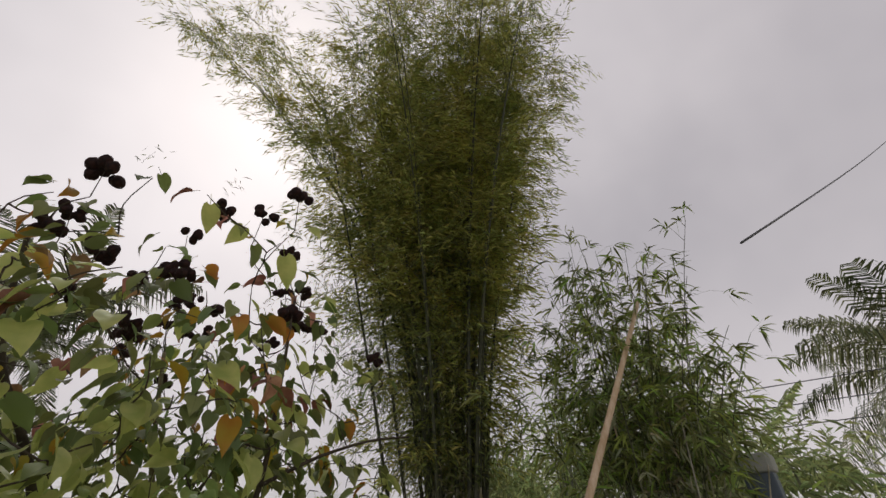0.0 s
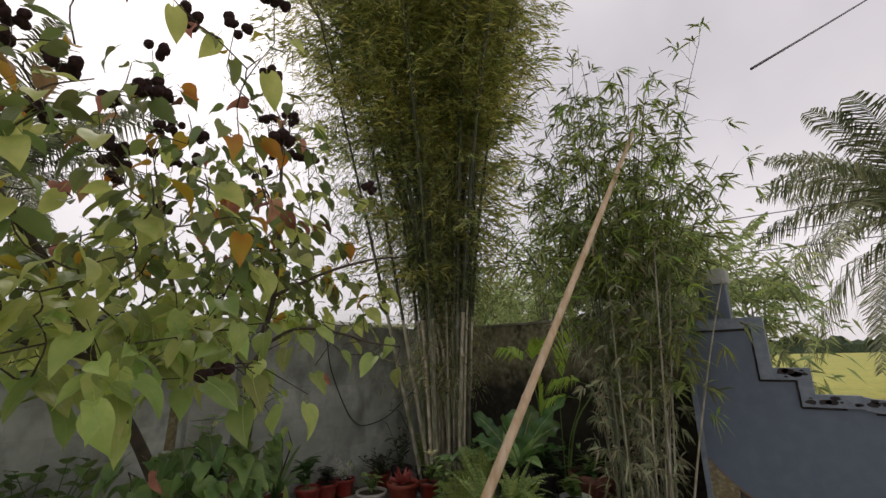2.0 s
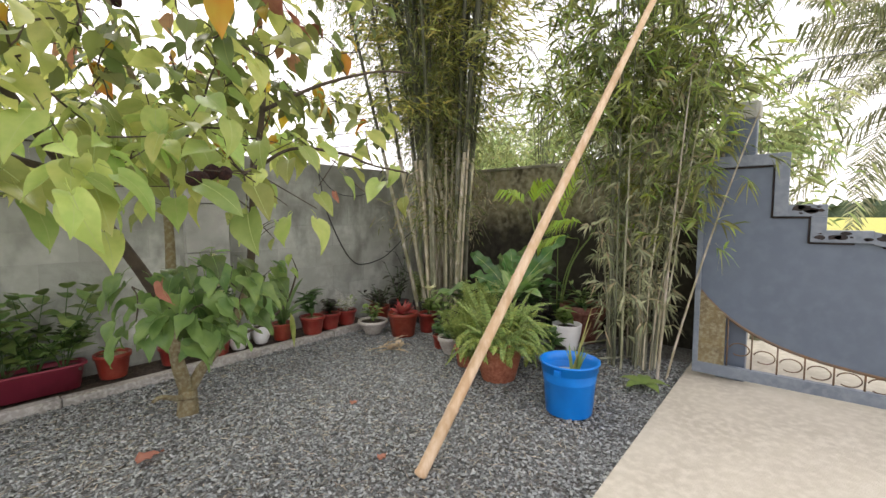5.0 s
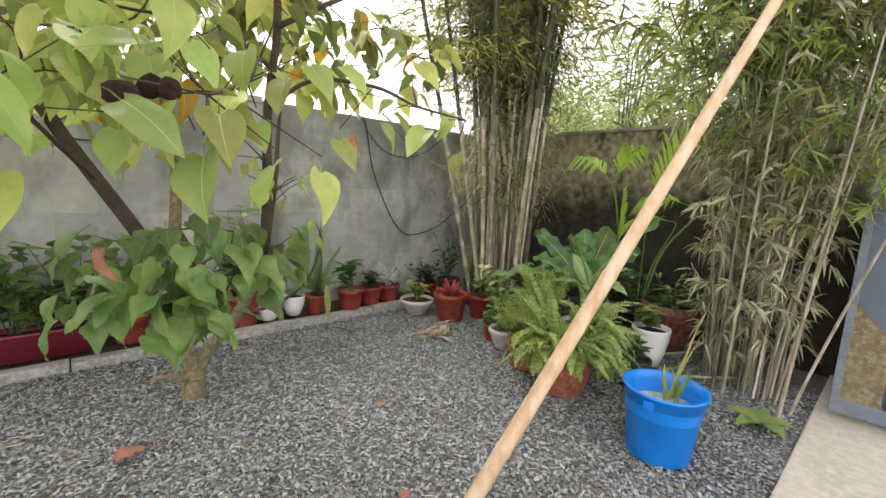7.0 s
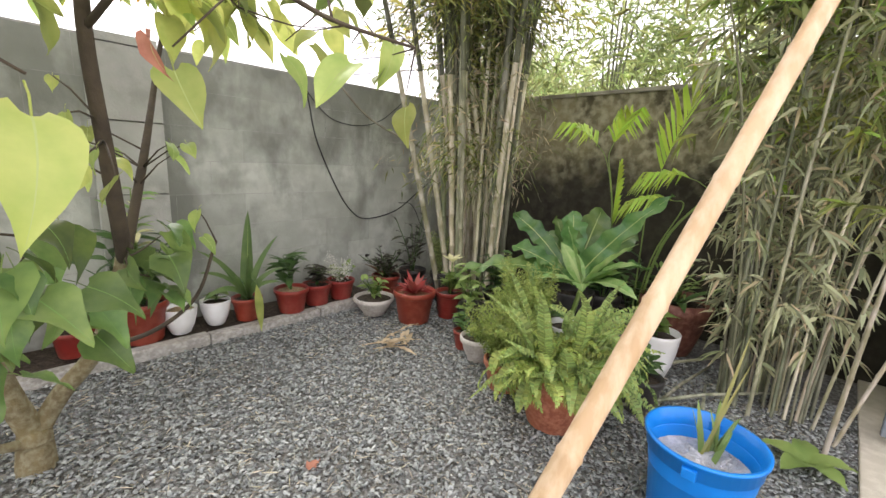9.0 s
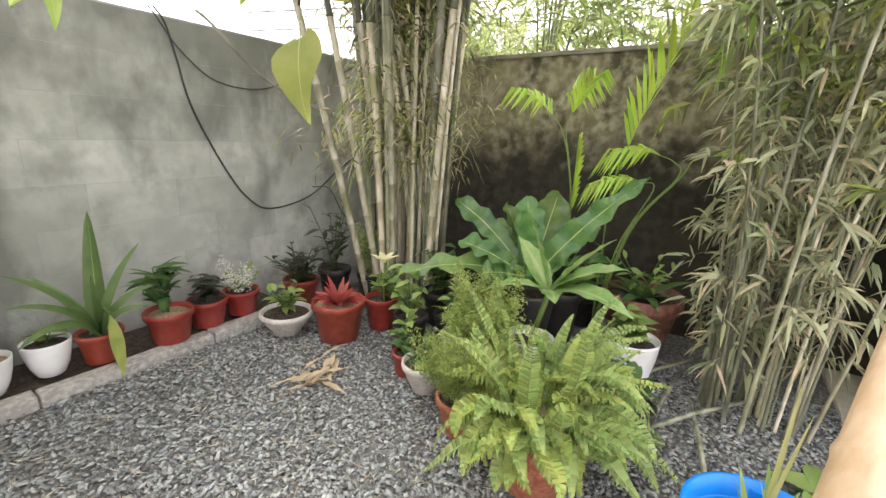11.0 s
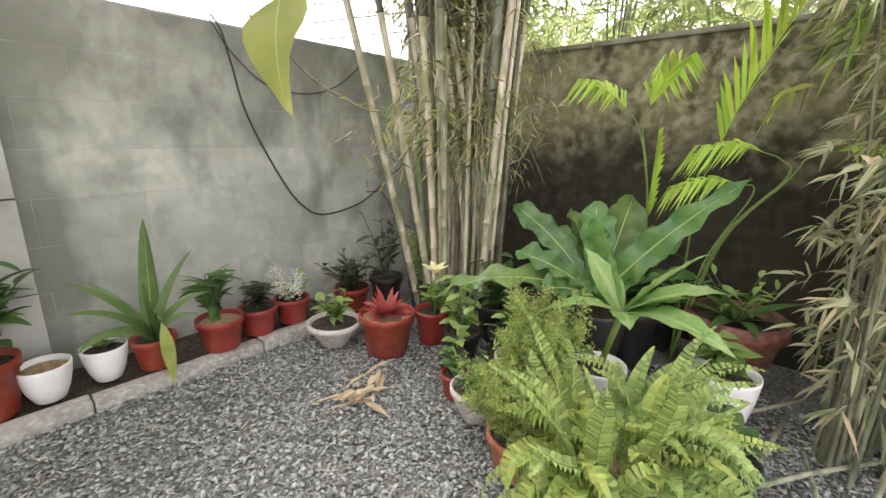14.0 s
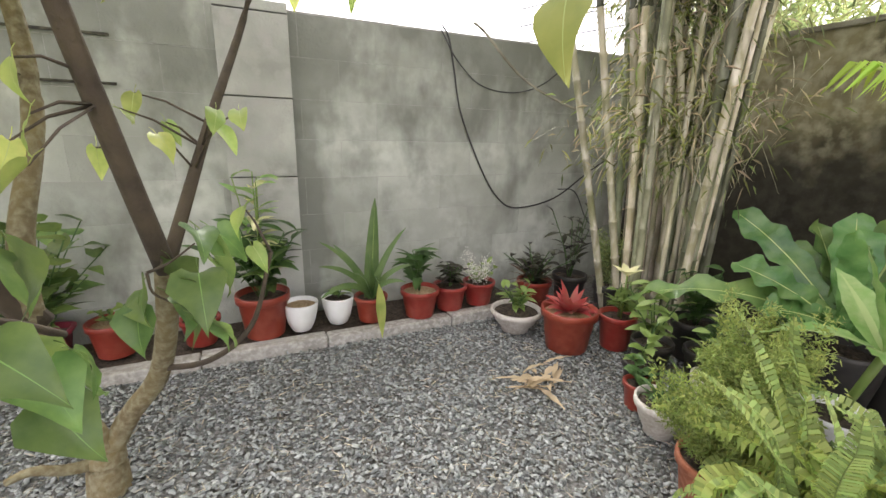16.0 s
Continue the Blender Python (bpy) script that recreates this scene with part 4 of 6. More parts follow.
# ---- annatto tree ----
tree = thing("annatto_tree", 1.45, 2.86, -0.02, "small annatto tree, forked greenish trunk, heart-shaped leaves, dark seed pods", "tree")
T0 = Vector((1.45, 2.86, -0.02))
TREE_LIMBS = [  # trunk and limbs, in world metres
    ([(1.45, 2.90, -0.02), (1.455, 2.90, 0.07), (1.46, 2.91, 0.14)], 0.062, 0.050),
    ([(1.46, 2.91, 0.11), (1.40, 2.88, 0.36), (1.375, 2.86, 0.62), (1.39, 2.87, 0.85), (1.43, 3.0, 1.2), (1.40, 3.0, 1.6), (1.25, 2.9, 2.0), (1.1, 2.8, 2.5)], 0.042, 0.011),
    ([(1.46, 2.91, 0.11), (1.54, 2.90, 0.25), (1.635, 2.86, 0.38), (1.70, 2.74, 0.58), (1.738, 2.64, 0.80)], 0.034, 0.026),
    ([(1.39, 2.87, 0.60), (1.22, 2.80, 0.92), (1.03, 2.77, 1.25), (0.88, 2.75, 1.53), (0.66, 2.55, 1.85), (0.40, 2.4, 2.2), (0.25, 2.2, 2.7)], 0.036, 0.010),
    ([(1.738, 2.64, 0.79), (1.70, 2.50, 1.12), (1.665, 2.38, 1.45), (1.66, 2.25, 1.8), (1.60, 2.15, 2.3), (1.55, 2.1, 2.8)], 0.025, 0.007),
    ([(1.738, 2.64, 0.79), (1.86, 2.82, 1.15), (2.0, 3.1, 1.55), (2.12, 3.2, 2.0)], 0.018, 0.006),
    ([(1.65, 2.84, 0.42), (1.80, 2.68, 0.50), (1.92, 2.56, 0.64), (1.98, 2.5, 0.85)], 0.010, 0.005),
    ([(1.665, 2.38, 1.45), (1.75, 2.15, 1.55), (1.88, 1.90, 1.52), (2.05, 1.85, 1.47), (2.25, 1.78, 1.44)], 0.010, 0.004),
    ([(1.66, 2.32, 1.60), (1.5, 2.0, 1.55), (1.38, 1.75, 1.42), (1.25, 1.62, 1.35)], 0.010, 0.004),
    ([(1.10, 2.78, 1.12), (1.0, 2.3, 1.22), (0.92, 1.98, 1.3), (0.85, 1.80, 1.3)], 0.009, 0.004),
    ([(1.44, 2.90, 0.10), (1.37, 2.86, 0.13), (1.30, 2.84, 0.165), (1.25, 2.82, 0.16)], 0.020, 0.010),
    ([(1.42, 2.9, 0.55), (1.42, 2.6, 0.72), (1.4, 2.35, 0.82)], 0.012, 0.005),
    ([(0.95, 2.76, 1.40), (0.6, 2.6, 1.5), (0.25, 2.4, 1.7), (0.0, 2.2, 2.1)], 0.018, 0.007),
    ([(1.42, 3.0, 1.5), (1.65, 3.1, 1.8), (1.9, 3.2, 2.2), (2.1, 3.2, 2.5)], 0.013, 0.006),
    ([(1.66, 2.25, 1.75), (1.9, 2.1, 1.9), (2.15, 1.95, 2.0), (2.4, 1.9, 2.05)], 0.012, 0.005),
]
limb_pts = []
for pts, r0, r1 in TREE_LIMBS:
    c = curve_points(pts, 6)
    n = len(c)
    rr = [r0 + (r1 - r0) * i / (n - 1) for i in range(n)]
    trunk = r0 > 0.045
    ob = tube("trunk" if trunk else "limb", [p - T0 for p in c], rr, M["bark"] if r0 > 0.045 or pts[0][2] < 0.3 else M["dark_bark"], tree,
              "greenish grey trunk" if trunk else "dark brown limb", 10)
    limb_pts += [(p, r) for p, r in zip(c, rr) if p.z > 0.6 and r < 0.045]


def leaf_mesh(name, length, width, mat, droop, cup=0.3, wavy=0.006, stalk=0.05, phase=0.0, bend=0.0, rib="leaf_rib", lobed=False):
    """A heart-shaped leaf with back lobes, a drawn-out tip, puckered side veins and a raised midrib."""
    us = (0, 0.06, 0.15, 0.27, 0.40, 0.54, 0.68, 0.82, 0.92, 1)
    ws = (0.46, 0.80, 0.90, 1.0, 0.80, 0.60, 0.40, 0.22, 0.10, 0.008) if lobed else (0.38, 0.72, 0.91, 1.0, 0.98, 0.84, 0.60, 0.32, 0.14, 0.008)
    v, f = [], []
    for i, (u, w) in enumerate(zip(us, ws)):
        for c in (-1, -0.5, 0, 0.5, 1):
            x = c * w * width / 2 * (1.08 if c > 0 else 0.94) + bend * length * u * u
            y = length * (u - 0.14 * droop * u ** 3) - c * c * 0.09 * length * (1 - u) ** 4
            z = cup * abs(c * w * width / 2) - droop * 0.5 * length * u * u + wavy * abs(c) ** 2 * math.sin(8 * u + c * 1.3 + phase)
            if abs(c) == 0.5:
                z += 0.0016 if i % 2 else -0.0012
            v.append(Vector((x, y, z)))
    for i in range(len(us) - 1):
        for k in range(4):
            a = 5 * i + k
            f.append((a, a + 1, a + 6, a + 5))
    first, o = len(f), len(v)
    for i in range(len(us)):
        r = 0.0014 * (1 - 0.8 * us[i])
        mid = v[5 * i + 2]
        v += [mid + Vector((-r, 0, 0.0009)), mid + Vector((r, 0, 0.0009))]
    for i in range(len(us) - 1):
        f.append((o + 2 * i, o + 2 * i + 1, o + 2 * i + 3, o + 2 * i + 2))
    ribs = len(us) - 1
    if stalk:
        sv, sf = tube_data([(0, 0, 0), (0, -stalk * 0.5, stalk * 0.15), (0, -stalk, stalk * 0.1)], 0.0014, 4)
        o = len(v)
        v += sv
        f += [tuple(o + q for q in face) for face in sf]
    me = mesh_from(name, v, f, mat, True)
    me.materials.append(M[rib])
    for i in range(first, first + ribs):
        me.polygons[i].material_index = 1
    return me


HEARTS = [leaf_mesh("leaf", 0.158, 0.090, M["annatto"], d, fl, w, 0.055, ph, 0.10 * math.sin(2.3 * ph)) for d, w, fl, ph in ((0.5, 0.005, 0.30, 0), (0.9, 0.007, 0.15, 1), (0.25, 0.004, 0.42, 2), (1.2, 0.006, 0.25, 3), (0.7, 0.008, 0.05, 4))]
YELLOWS = [leaf_mesh("leaf", 0.13, 0.085, M[k], 0.9, 0.5, 0.009, 0.05, 2.0) for k in ("yellow_leaf", "orange_leaf")]
WITHERED = leaf_mesh("leaf", 0.12, 0.06, M["orange_leaf"], 1.6, 1.1, 0.014, 0.03, 1.0)
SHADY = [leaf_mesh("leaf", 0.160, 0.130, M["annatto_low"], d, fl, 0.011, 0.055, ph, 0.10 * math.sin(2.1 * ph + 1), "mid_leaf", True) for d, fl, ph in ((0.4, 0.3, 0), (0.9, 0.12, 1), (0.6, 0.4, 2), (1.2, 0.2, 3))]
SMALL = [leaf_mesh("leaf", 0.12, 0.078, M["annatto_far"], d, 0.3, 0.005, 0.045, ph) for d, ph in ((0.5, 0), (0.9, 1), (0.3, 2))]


def facing(out, rng, wide=55):
    """A heading that points a leaf outwards, give or take."""
    return math.degrees(math.atan2(-out[0], out[1])) + rng.gauss(0, wide)


def face_pose(p, heading, dip, roll, size):
    return Matrix.Translation(Vector(p) - T0) @ Euler((radians(-dip), 0, radians(heading)), "XYZ").to_matrix().to_4x4() @ pose(0, 0, 0, 0, roll, 0) @ Matrix.Diagonal((size, size, size, 1))


rng = random.Random(31)
# leaf clusters out on twigs; centre of the crown lies round the upper limbs
twv, twf = [], []
CL = []
tries = 0


def clear_of_walk(p, gap=0.36):
    """The walker's way through the garden, as a straight line on the plan, is kept free."""
    a, b = Vector((0.4, -0.2)), Vector((2.09, 1.43))
    q = Vector((p[0], p[1]))
    t = max(0, min(1, (q - a).dot(b - a) / (b - a).length_squared))
    return (q - a.lerp(b, t)).length > gap


while len(CL) < 500 and tries < 30000:
    tries += 1
    th, u = rng.uniform(0, 2 * math.pi), rng.random() ** 0.5
    z = rng.uniform(1.28, 2.15) if rng.random() < 0.80 else rng.uniform(2.1, 2.85)
    wide = 1.32 * math.sin(math.pi * min(1, max(0.12, (z - 0.35) / 3.0))) ** 0.5
    p = Vector((1.10 + wide * u * math.cos(th) * 1.05, 2.28 + wide * u * math.sin(th) * 0.92, z))
    if (p.x > 1.35 and p.z < 1.62) or not clear_of_walk(p, 0.62) or p.y > 3.6 or p.y < (1.50 if p.z < 1.8 else 1.30):
        continue
    if p.z < 1.45 and (p.y > 2.2 and rng.random() < 0.7):
        continue
    CL.append(p)
N_CROWN = len(CL)
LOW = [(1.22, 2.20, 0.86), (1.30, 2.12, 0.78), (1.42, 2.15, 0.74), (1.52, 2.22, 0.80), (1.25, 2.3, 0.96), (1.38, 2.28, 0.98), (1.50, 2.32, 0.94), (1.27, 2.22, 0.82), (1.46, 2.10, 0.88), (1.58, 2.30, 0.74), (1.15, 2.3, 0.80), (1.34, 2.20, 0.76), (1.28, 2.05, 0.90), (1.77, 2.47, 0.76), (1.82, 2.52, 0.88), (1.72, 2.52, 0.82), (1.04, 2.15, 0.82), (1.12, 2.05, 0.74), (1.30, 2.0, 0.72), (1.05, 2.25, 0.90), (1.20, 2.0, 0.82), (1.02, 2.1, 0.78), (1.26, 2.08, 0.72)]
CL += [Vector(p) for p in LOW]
placed = 0
small_parts = []
seeds = []
order = sorted(range(len(CL)), key=lambda k: min((e[0] - CL[k]).length for e in limb_pts))
nodes = [e[0] for e in limb_pts]
for ci in order:
    c = CL[ci]
    q = min(nodes, key=lambda e: (e - c).length + (0.5 if e.z > c.z + 0.12 else 0))
    mid = q.lerp(c, 0.5) + Vector((rng.uniform(-0.2, 0.2), rng.uniform(-0.2, 0.2), rng.uniform(-0.22, 0.12))) * (c - q).length
    tube_data([p - T0 for p in curve_points([q, mid, c], 3)], [0.0040, 0.0036, 0.0033, 0.003, 0.0027, 0.0024, 0.002], 5, twv, twf)
    nodes += [mid, c]
    lowish = c.z < 1.70 or ci >= N_CROWN
    for j in range(rng.choice((4, 5, 6)) if ci >= N_CROWN else rng.choice((3, 4)) if lowish else (rng.choice((2, 3)) if c.z > 2.15 else rng.choice((3, 4, 5)))):
        head = facing(c - Vector((1.25, 2.5, 0)), rng, 75)
        off = Vector((-math.sin(radians(head)), math.cos(radians(head)), 0)) * rng.uniform(0.02, 0.09) + Vector((0, 0, rng.uniform(-0.08, 0.06)))
        p = c + off
        if not clear_of_walk(p, 0.46):
            continue
        pick = rng.random()
        up_high = c.z > 2.0
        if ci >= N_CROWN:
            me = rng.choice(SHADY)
        elif pick < (0.20 if up_high else 0.025):
            me = rng.choice(YELLOWS) if up_high else YELLOWS[0]
        elif lowish:
            me = rng.choice(HEARTS)
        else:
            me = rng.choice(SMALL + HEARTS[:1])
        m = face_pose(p, head, rng.uniform(12, 62) if ci >= N_CROWN else rng.uniform(8, 58), rng.gauss(0, 24), (rng.uniform(0.55, 0.95) if ci >= N_CROWN else rng.uniform(0.6, 1.1)) if lowish else rng.uniform(0.55, 1.1))
        if placed < 300 and lowish:
            part_mesh("leaf", me, tree, at=m)
            placed += 1
        else:
            small_parts.append((me, m))
    if c.z > 2.25 and rng.random() < 0.36:
        seeds.append(c + Vector((rng.uniform(-0.05, 0.05), rng.uniform(-0.05, 0.05), rng.uniform(0.04, 0.26))))
# the near boughs' own hanging leaves: middle of the leaf and its length
NEAR_LEAVES = [(1.08, 1.55, 1.25, .15), (1.26, 1.57, 1.25, .15), (1.22, 1.54, 1.15, .16), (1.38, 1.56, 1.15, .13), (1.50, 1.55, 1.14, .13), (1.72, 1.86, 1.26, .12),
               (0.94, 1.71, 1.22, .13), (0.88, 1.83, 1.10, .14), (0.77, 1.75, 1.26, .14), (2.31, 1.88, 1.27, .11), (2.20, 2.20, 1.46, .11), (2.11, 1.86, 1.335, .15), (2.36, 2.02, 1.40, .10), (2.06, 2.1, 1.38, .12), (2.36, 2.00, 1.46, .12), (0.71, 1.60, 1.42, .14),
               (1.25, 1.78, 1.45, .13), (1.37, 1.73, 1.45, .13), (2.24, 2.06, 1.52, .12), (1.15, 1.70, 1.38, .13), (1.45, 1.66, 1.38, .12), (1.32, 1.66, 1.33, .12), (1.02, 1.72, 1.36, .13),
               (1.18, 1.62, 1.34, .12), (1.55, 1.72, 1.45, .12), (1.70, 1.80, 1.50, .11), (0.85, 1.70, 1.38, .13), (1.42, 1.80, 1.28, .12), (1.1, 1.85, 1.22, .13)]
for x, y, z, ln in NEAR_LEAVES:
    m = face_pose((x, y, z + ln * 0.35), rng.uniform(100, 220), rng.uniform(20, 58), rng.uniform(-30, 30), ln * 1.12 / 0.15)
    part_mesh("leaf", rng.choice(HEARTS), tree, at=m)
    q, r = min(limb_pts, key=lambda e: (e[0] - Vector((x, y, z))).length)
    tube_data([q - T0, Vector((x, y, z + ln * 0.45 + 0.03)) - T0], [0.0028, 0.0018], 4, twv, twf)
for x, y, z in ((1.16, 1.62, 1.31), (1.061, 1.901, 0.95), (1.626, 1.60, 1.30)):
    part_mesh("leaf", WITHERED, tree, "withered orange leaf", at=face_pose((x, y, z), 150, 60, 30, 0.42 if x > 1.5 else 0.75))
# young leaves on the inner shoots beside the forked trunk
INNER = [(1.67, 2.75, 1.15), (1.75, 2.7, 1.09), (1.7, 2.8, 1.19), (1.94, 2.6, 1.15), (1.89, 2.6, 1.11), (1.94, 2.5, 0.84), (1.65, 2.3, 1.12), (1.65, 2.6, 1.06), (1.62, 2.7, 1.33), (1.61, 2.4, 1.21), (1.67, 2.2, 1.05), (1.89, 2.6, 1.15), (1.93, 2.5, 0.93), (1.76, 2.8, 1.12), (1.62, 2.3, 1.08)]
for x, y, z in INNER:
    part_mesh("leaf", rng.choice(HEARTS), tree, at=face_pose((x, y, z + 0.03), rng.uniform(100, 260), rng.uniform(15, 65), rng.uniform(-35, 35), rng.uniform(0.38, 0.62)))
    q, r = min(limb_pts, key=lambda e: (e[0] - Vector((x, y, z))).length)
    tube_data([q - T0, (q.lerp(Vector((x, y, z)), 0.6) + Vector((0, 0, 0.03))) - T0, Vector((x, y, z + 0.03)) - T0], [0.004, 0.003, 0.0018], 4, twv, twf)
part_mesh("branching", mesh_from("branching", twv, twf, M["dark_bark"], True), tree)["kind"] = "stuff"
groups = {}
for me, m in small_parts:
    groups.setdefault(me.materials[0].name, []).append((me, m))
for key, items in groups.items():
    v, f = [], []
    for me, m in items:
        o = len(v)
        v += [m @ w.co for w in me.vertices]
        f += [tuple(o + i for i in pl.vertices) for pl in me.polygons]
    tagged(part_mesh("crown_leaves", mesh_from("crown_leaves", v, f, items[0][0].materials[0], True), tree), "upper leaves of the annatto", kind="stuff")
# bristly pods in bunches at the shoot tips
bm = bmesh.new()
bmesh.ops.create_icosphere(bm, subdivisions=2, radius=0.024)
for w in bm.verts:
    w.co *= 1 + 0.28 * noise.noise(w.co * 130)
    w.co.z *= 1.15
pod = bpy.data.meshes.new("seed_pod")
bm.to_mesh(pod)
bm.free()
pod.materials.append(M["seed"])
stv, stf = [], []
seeds.append(Vector((1.12, 1.64, 1.33)))
for s in seeds:
    below = min(CL, key=lambda e: (e - s).length)
    tube_data([below - T0, s - T0], [0.003, 0.002], 4, stv, stf)
    for j in range(rng.choice((5, 6, 7, 8))):
        o = Vector((rng.uniform(-0.055, 0.055), rng.uniform(-0.055, 0.055), rng.uniform(-0.022, 0.026)))
        part_mesh("seed_pod", pod, tree, at=Matrix.Translation(s + o - T0) @ pose(0, 0, 0, rng.uniform(0, 90), rng.uniform(0, 90), 0))
part_mesh("seed_stem", mesh_from("seed_stem", stv, stf, M["dark_bark"]), tree)["kind"] = "stuff"


# ---- potted plants ----
def potted(x, y, z, r, h, style, mat, label, plant, soil="soil", seed=0, group="potted plants", name="potted_plant", pot_label=""):
    ob = thing(name, x, y, z, label, "potted plant", group, turn=(seed * 47) % 360)
    part_mesh("pot", pot_mesh(r, h, M[mat], style), ob, pot_label)
    inner = 0.9 if style in ("bowl", "big") else 0.92
    part_mesh("soil", disc_mesh(r * inner * 0.97, M[soil], 0.008, seed), ob, at=Matrix.Translation((0, 0, h * 0.88)))
    if plant:
        plant(ob, Vector((0, 0, h * 0.88)), random.Random(seed + 100))
    return ob


def leaves(ob, specs, mat, label="", segs=7, name="leaf", rib=0.07, rib_mat="rib"):
    """One mesh a leaf. specs: base, way, length, width, droop, shape, wave, twist, fold."""
    for base, way, ln, wd, dr, sh, wv, tw, fo in specs:
        v, f = [], []
        blade(v, f, base, way, ln, wd, dr, segs, fo, sh, wv, tw)
        first = len(f)
        ribs = midrib(v, f, segs, rib) if wd > 0.05 and segs > 8 else 0
        me = mesh_from(name, v, f, M[mat], True)
        me.materials.append(M[rib_mat])
        for i in range(first, first + ribs):
            me.polygons[i].material_index = 1
        part_mesh(name, me, ob, label)


def rosette(n, ln, wd, droop, up, mat, shape="strap", wave=0.0, label="", fold=0.25):
    def make(ob, c, rng):
        specs = []
        for i in range(n):
            a = i * 2.4 + rng.uniform(-0.3, 0.3)
            u = up * rng.uniform(0.55, 1.4)
            specs.append((c + Vector((math.cos(a), math.sin(a), 0)) * 0.012, (math.cos(a), math.sin(a), u), ln * rng.uniform(0.65, 1.1), wd * rng.uniform(0.8, 1.15), droop * rng.uniform(0.6, 1.3), shape, wave, rng.uniform(-0.3, 0.3), fold))
        leaves(ob, specs, mat, label)
    return make


def stems(n, high, per, ln, wd, mat, spread=0.4, shape="lance", stalk_mat="dark_leaf", droop=0.7):
    def make(ob, c, rng):
        for i in range(n):
            a = rng.uniform(0, 6.28)
            lean = Vector((math.cos(a), math.sin(a), 0)) * spread * rng.uniform(0.2, 1) * high
            h = high * rng.uniform(0.6, 1.1)
            pts = curve_points([c + lean * 0.08, c + lean * 0.4 + Vector((0, 0, h * 0.5)), c + lean + Vector((0, 0, h))], 4)
            tube("stem", pts, 0.003, M[stalk_mat], ob, sides=5)
            specs = []
            for j in range(per):
                t = 0.3 + 0.7 * j / max(1, per - 1)
                p = pts[min(len(pts) - 1, int(t * (len(pts) - 1)))]
                b = j * 2.4 + rng.uniform(-0.4, 0.4)
                specs.append((p, (math.cos(b), math.sin(b), rng.uniform(0.0, 0.9)), ln * rng.uniform(0.7, 1.1), wd * rng.uniform(0.8, 1.1), droop * rng.uniform(0.5, 1.3), shape, 0.0, rng.uniform(-0.4, 0.4), 0.25))
            leaves(ob, specs, mat, segs=5)
    return make


def both(*makers):
    def make(ob, c, rng):
        for k in makers:
            k(ob, c, rng)
    return make


def frond_data(v, f, base, way, length, droop, pinna, pw, pairs, tip_taper=0.8, up=0.0, segs=None, curl=0.0, rng=None, fwd=0.35, ragged=0.12, blunt=0.55, wander=0.0):
    """A fern or palm frond: leaflets both sides of an arching rib."""
    p, d = Vector(base), Vector(way).normalized()
    n = pairs
    step = length / n
    rib = [p.copy()]
    drift = Vector((rng.gauss(0, 1), rng.gauss(0, 1), rng.gauss(0, 0.8))) if wander else Vector()
    for i in range(n):
        t = (i + 0.5) / n
        side = d.cross(Vector((0, 0, 1)))
        if side.length < 0.15:
            side = Vector((1, 0, 0))
        side.normalize()
        nrm = side.cross(d).normalized()
        w = pinna * (math.sin(math.pi * (0.12 + 0.86 * t)) ** tip_taper)
        for s in (-1, 1):
            dirn = (side * s + d * fwd + nrm * up + (Vector((rng.uniform(-1, 1), rng.uniform(-1, 1), rng.uniform(-0.8, 0.8))) * ragged if rng else Vector())).normalized()
            o = len(v)
            a, b = p - d * pw * 0.5, p + d * pw * 0.5
            m = dirn * w
            v.extend((a, a + m * blunt - d * pw * 0.08, p + m + Vector((0, 0, -curl * w)), b + m * blunt + d * pw * 0.08, b))
            f.append((o, o + 1, o + 2, o + 3, o + 4) if s > 0 else (o + 4, o + 3, o + 2, o + 1, o))
        p = p + d * step
        d = (d + Vector((0, 0, -droop / n)) + drift * (wander / n)).normalized()
        if wander and i % 4 == 3:
            drift = Vector((rng.gauss(0, 1), rng.gauss(0, 1), rng.gauss(0, 0.8)))
        rib.append(p.copy())
    tube_data(rib, [max(0.0008, 0.0025 * (1 - i / len(rib))) for i in range(len(rib))], 4, v, f)
    return rib


def fronds(n, ln, droop, pinna, pw, pairs, mat, up=0.8, name="frond", upf=0.15, curl=0.2, wide=0.02, ragged=0.12, blunt=0.55, fwd=0.35, wander=0.0):
    def make(ob, c, rng):
        for i in range(n):
            a = i * 2.4 + rng.uniform(-0.3, 0.3)
            v, f = [], []
            u = up * rng.uniform(0.2, 2.2)
            frond_data(v, f, c + Vector((math.cos(a), math.sin(a), 0)) * wide * rng.uniform(0.3, 1), (math.cos(a), math.sin(a), u), ln * rng.uniform(0.6, 1.1), droop * rng.uniform(0.6, 1.3), pinna * rng.uniform(0.8, 1.15), pw, pairs, up=upf, curl=curl, rng=rng, ragged=ragged, blunt=blunt, fwd=fwd, wander=wander)
            part_mesh(name, mesh_from(name, v, f, M[mat], False), ob)
    return make


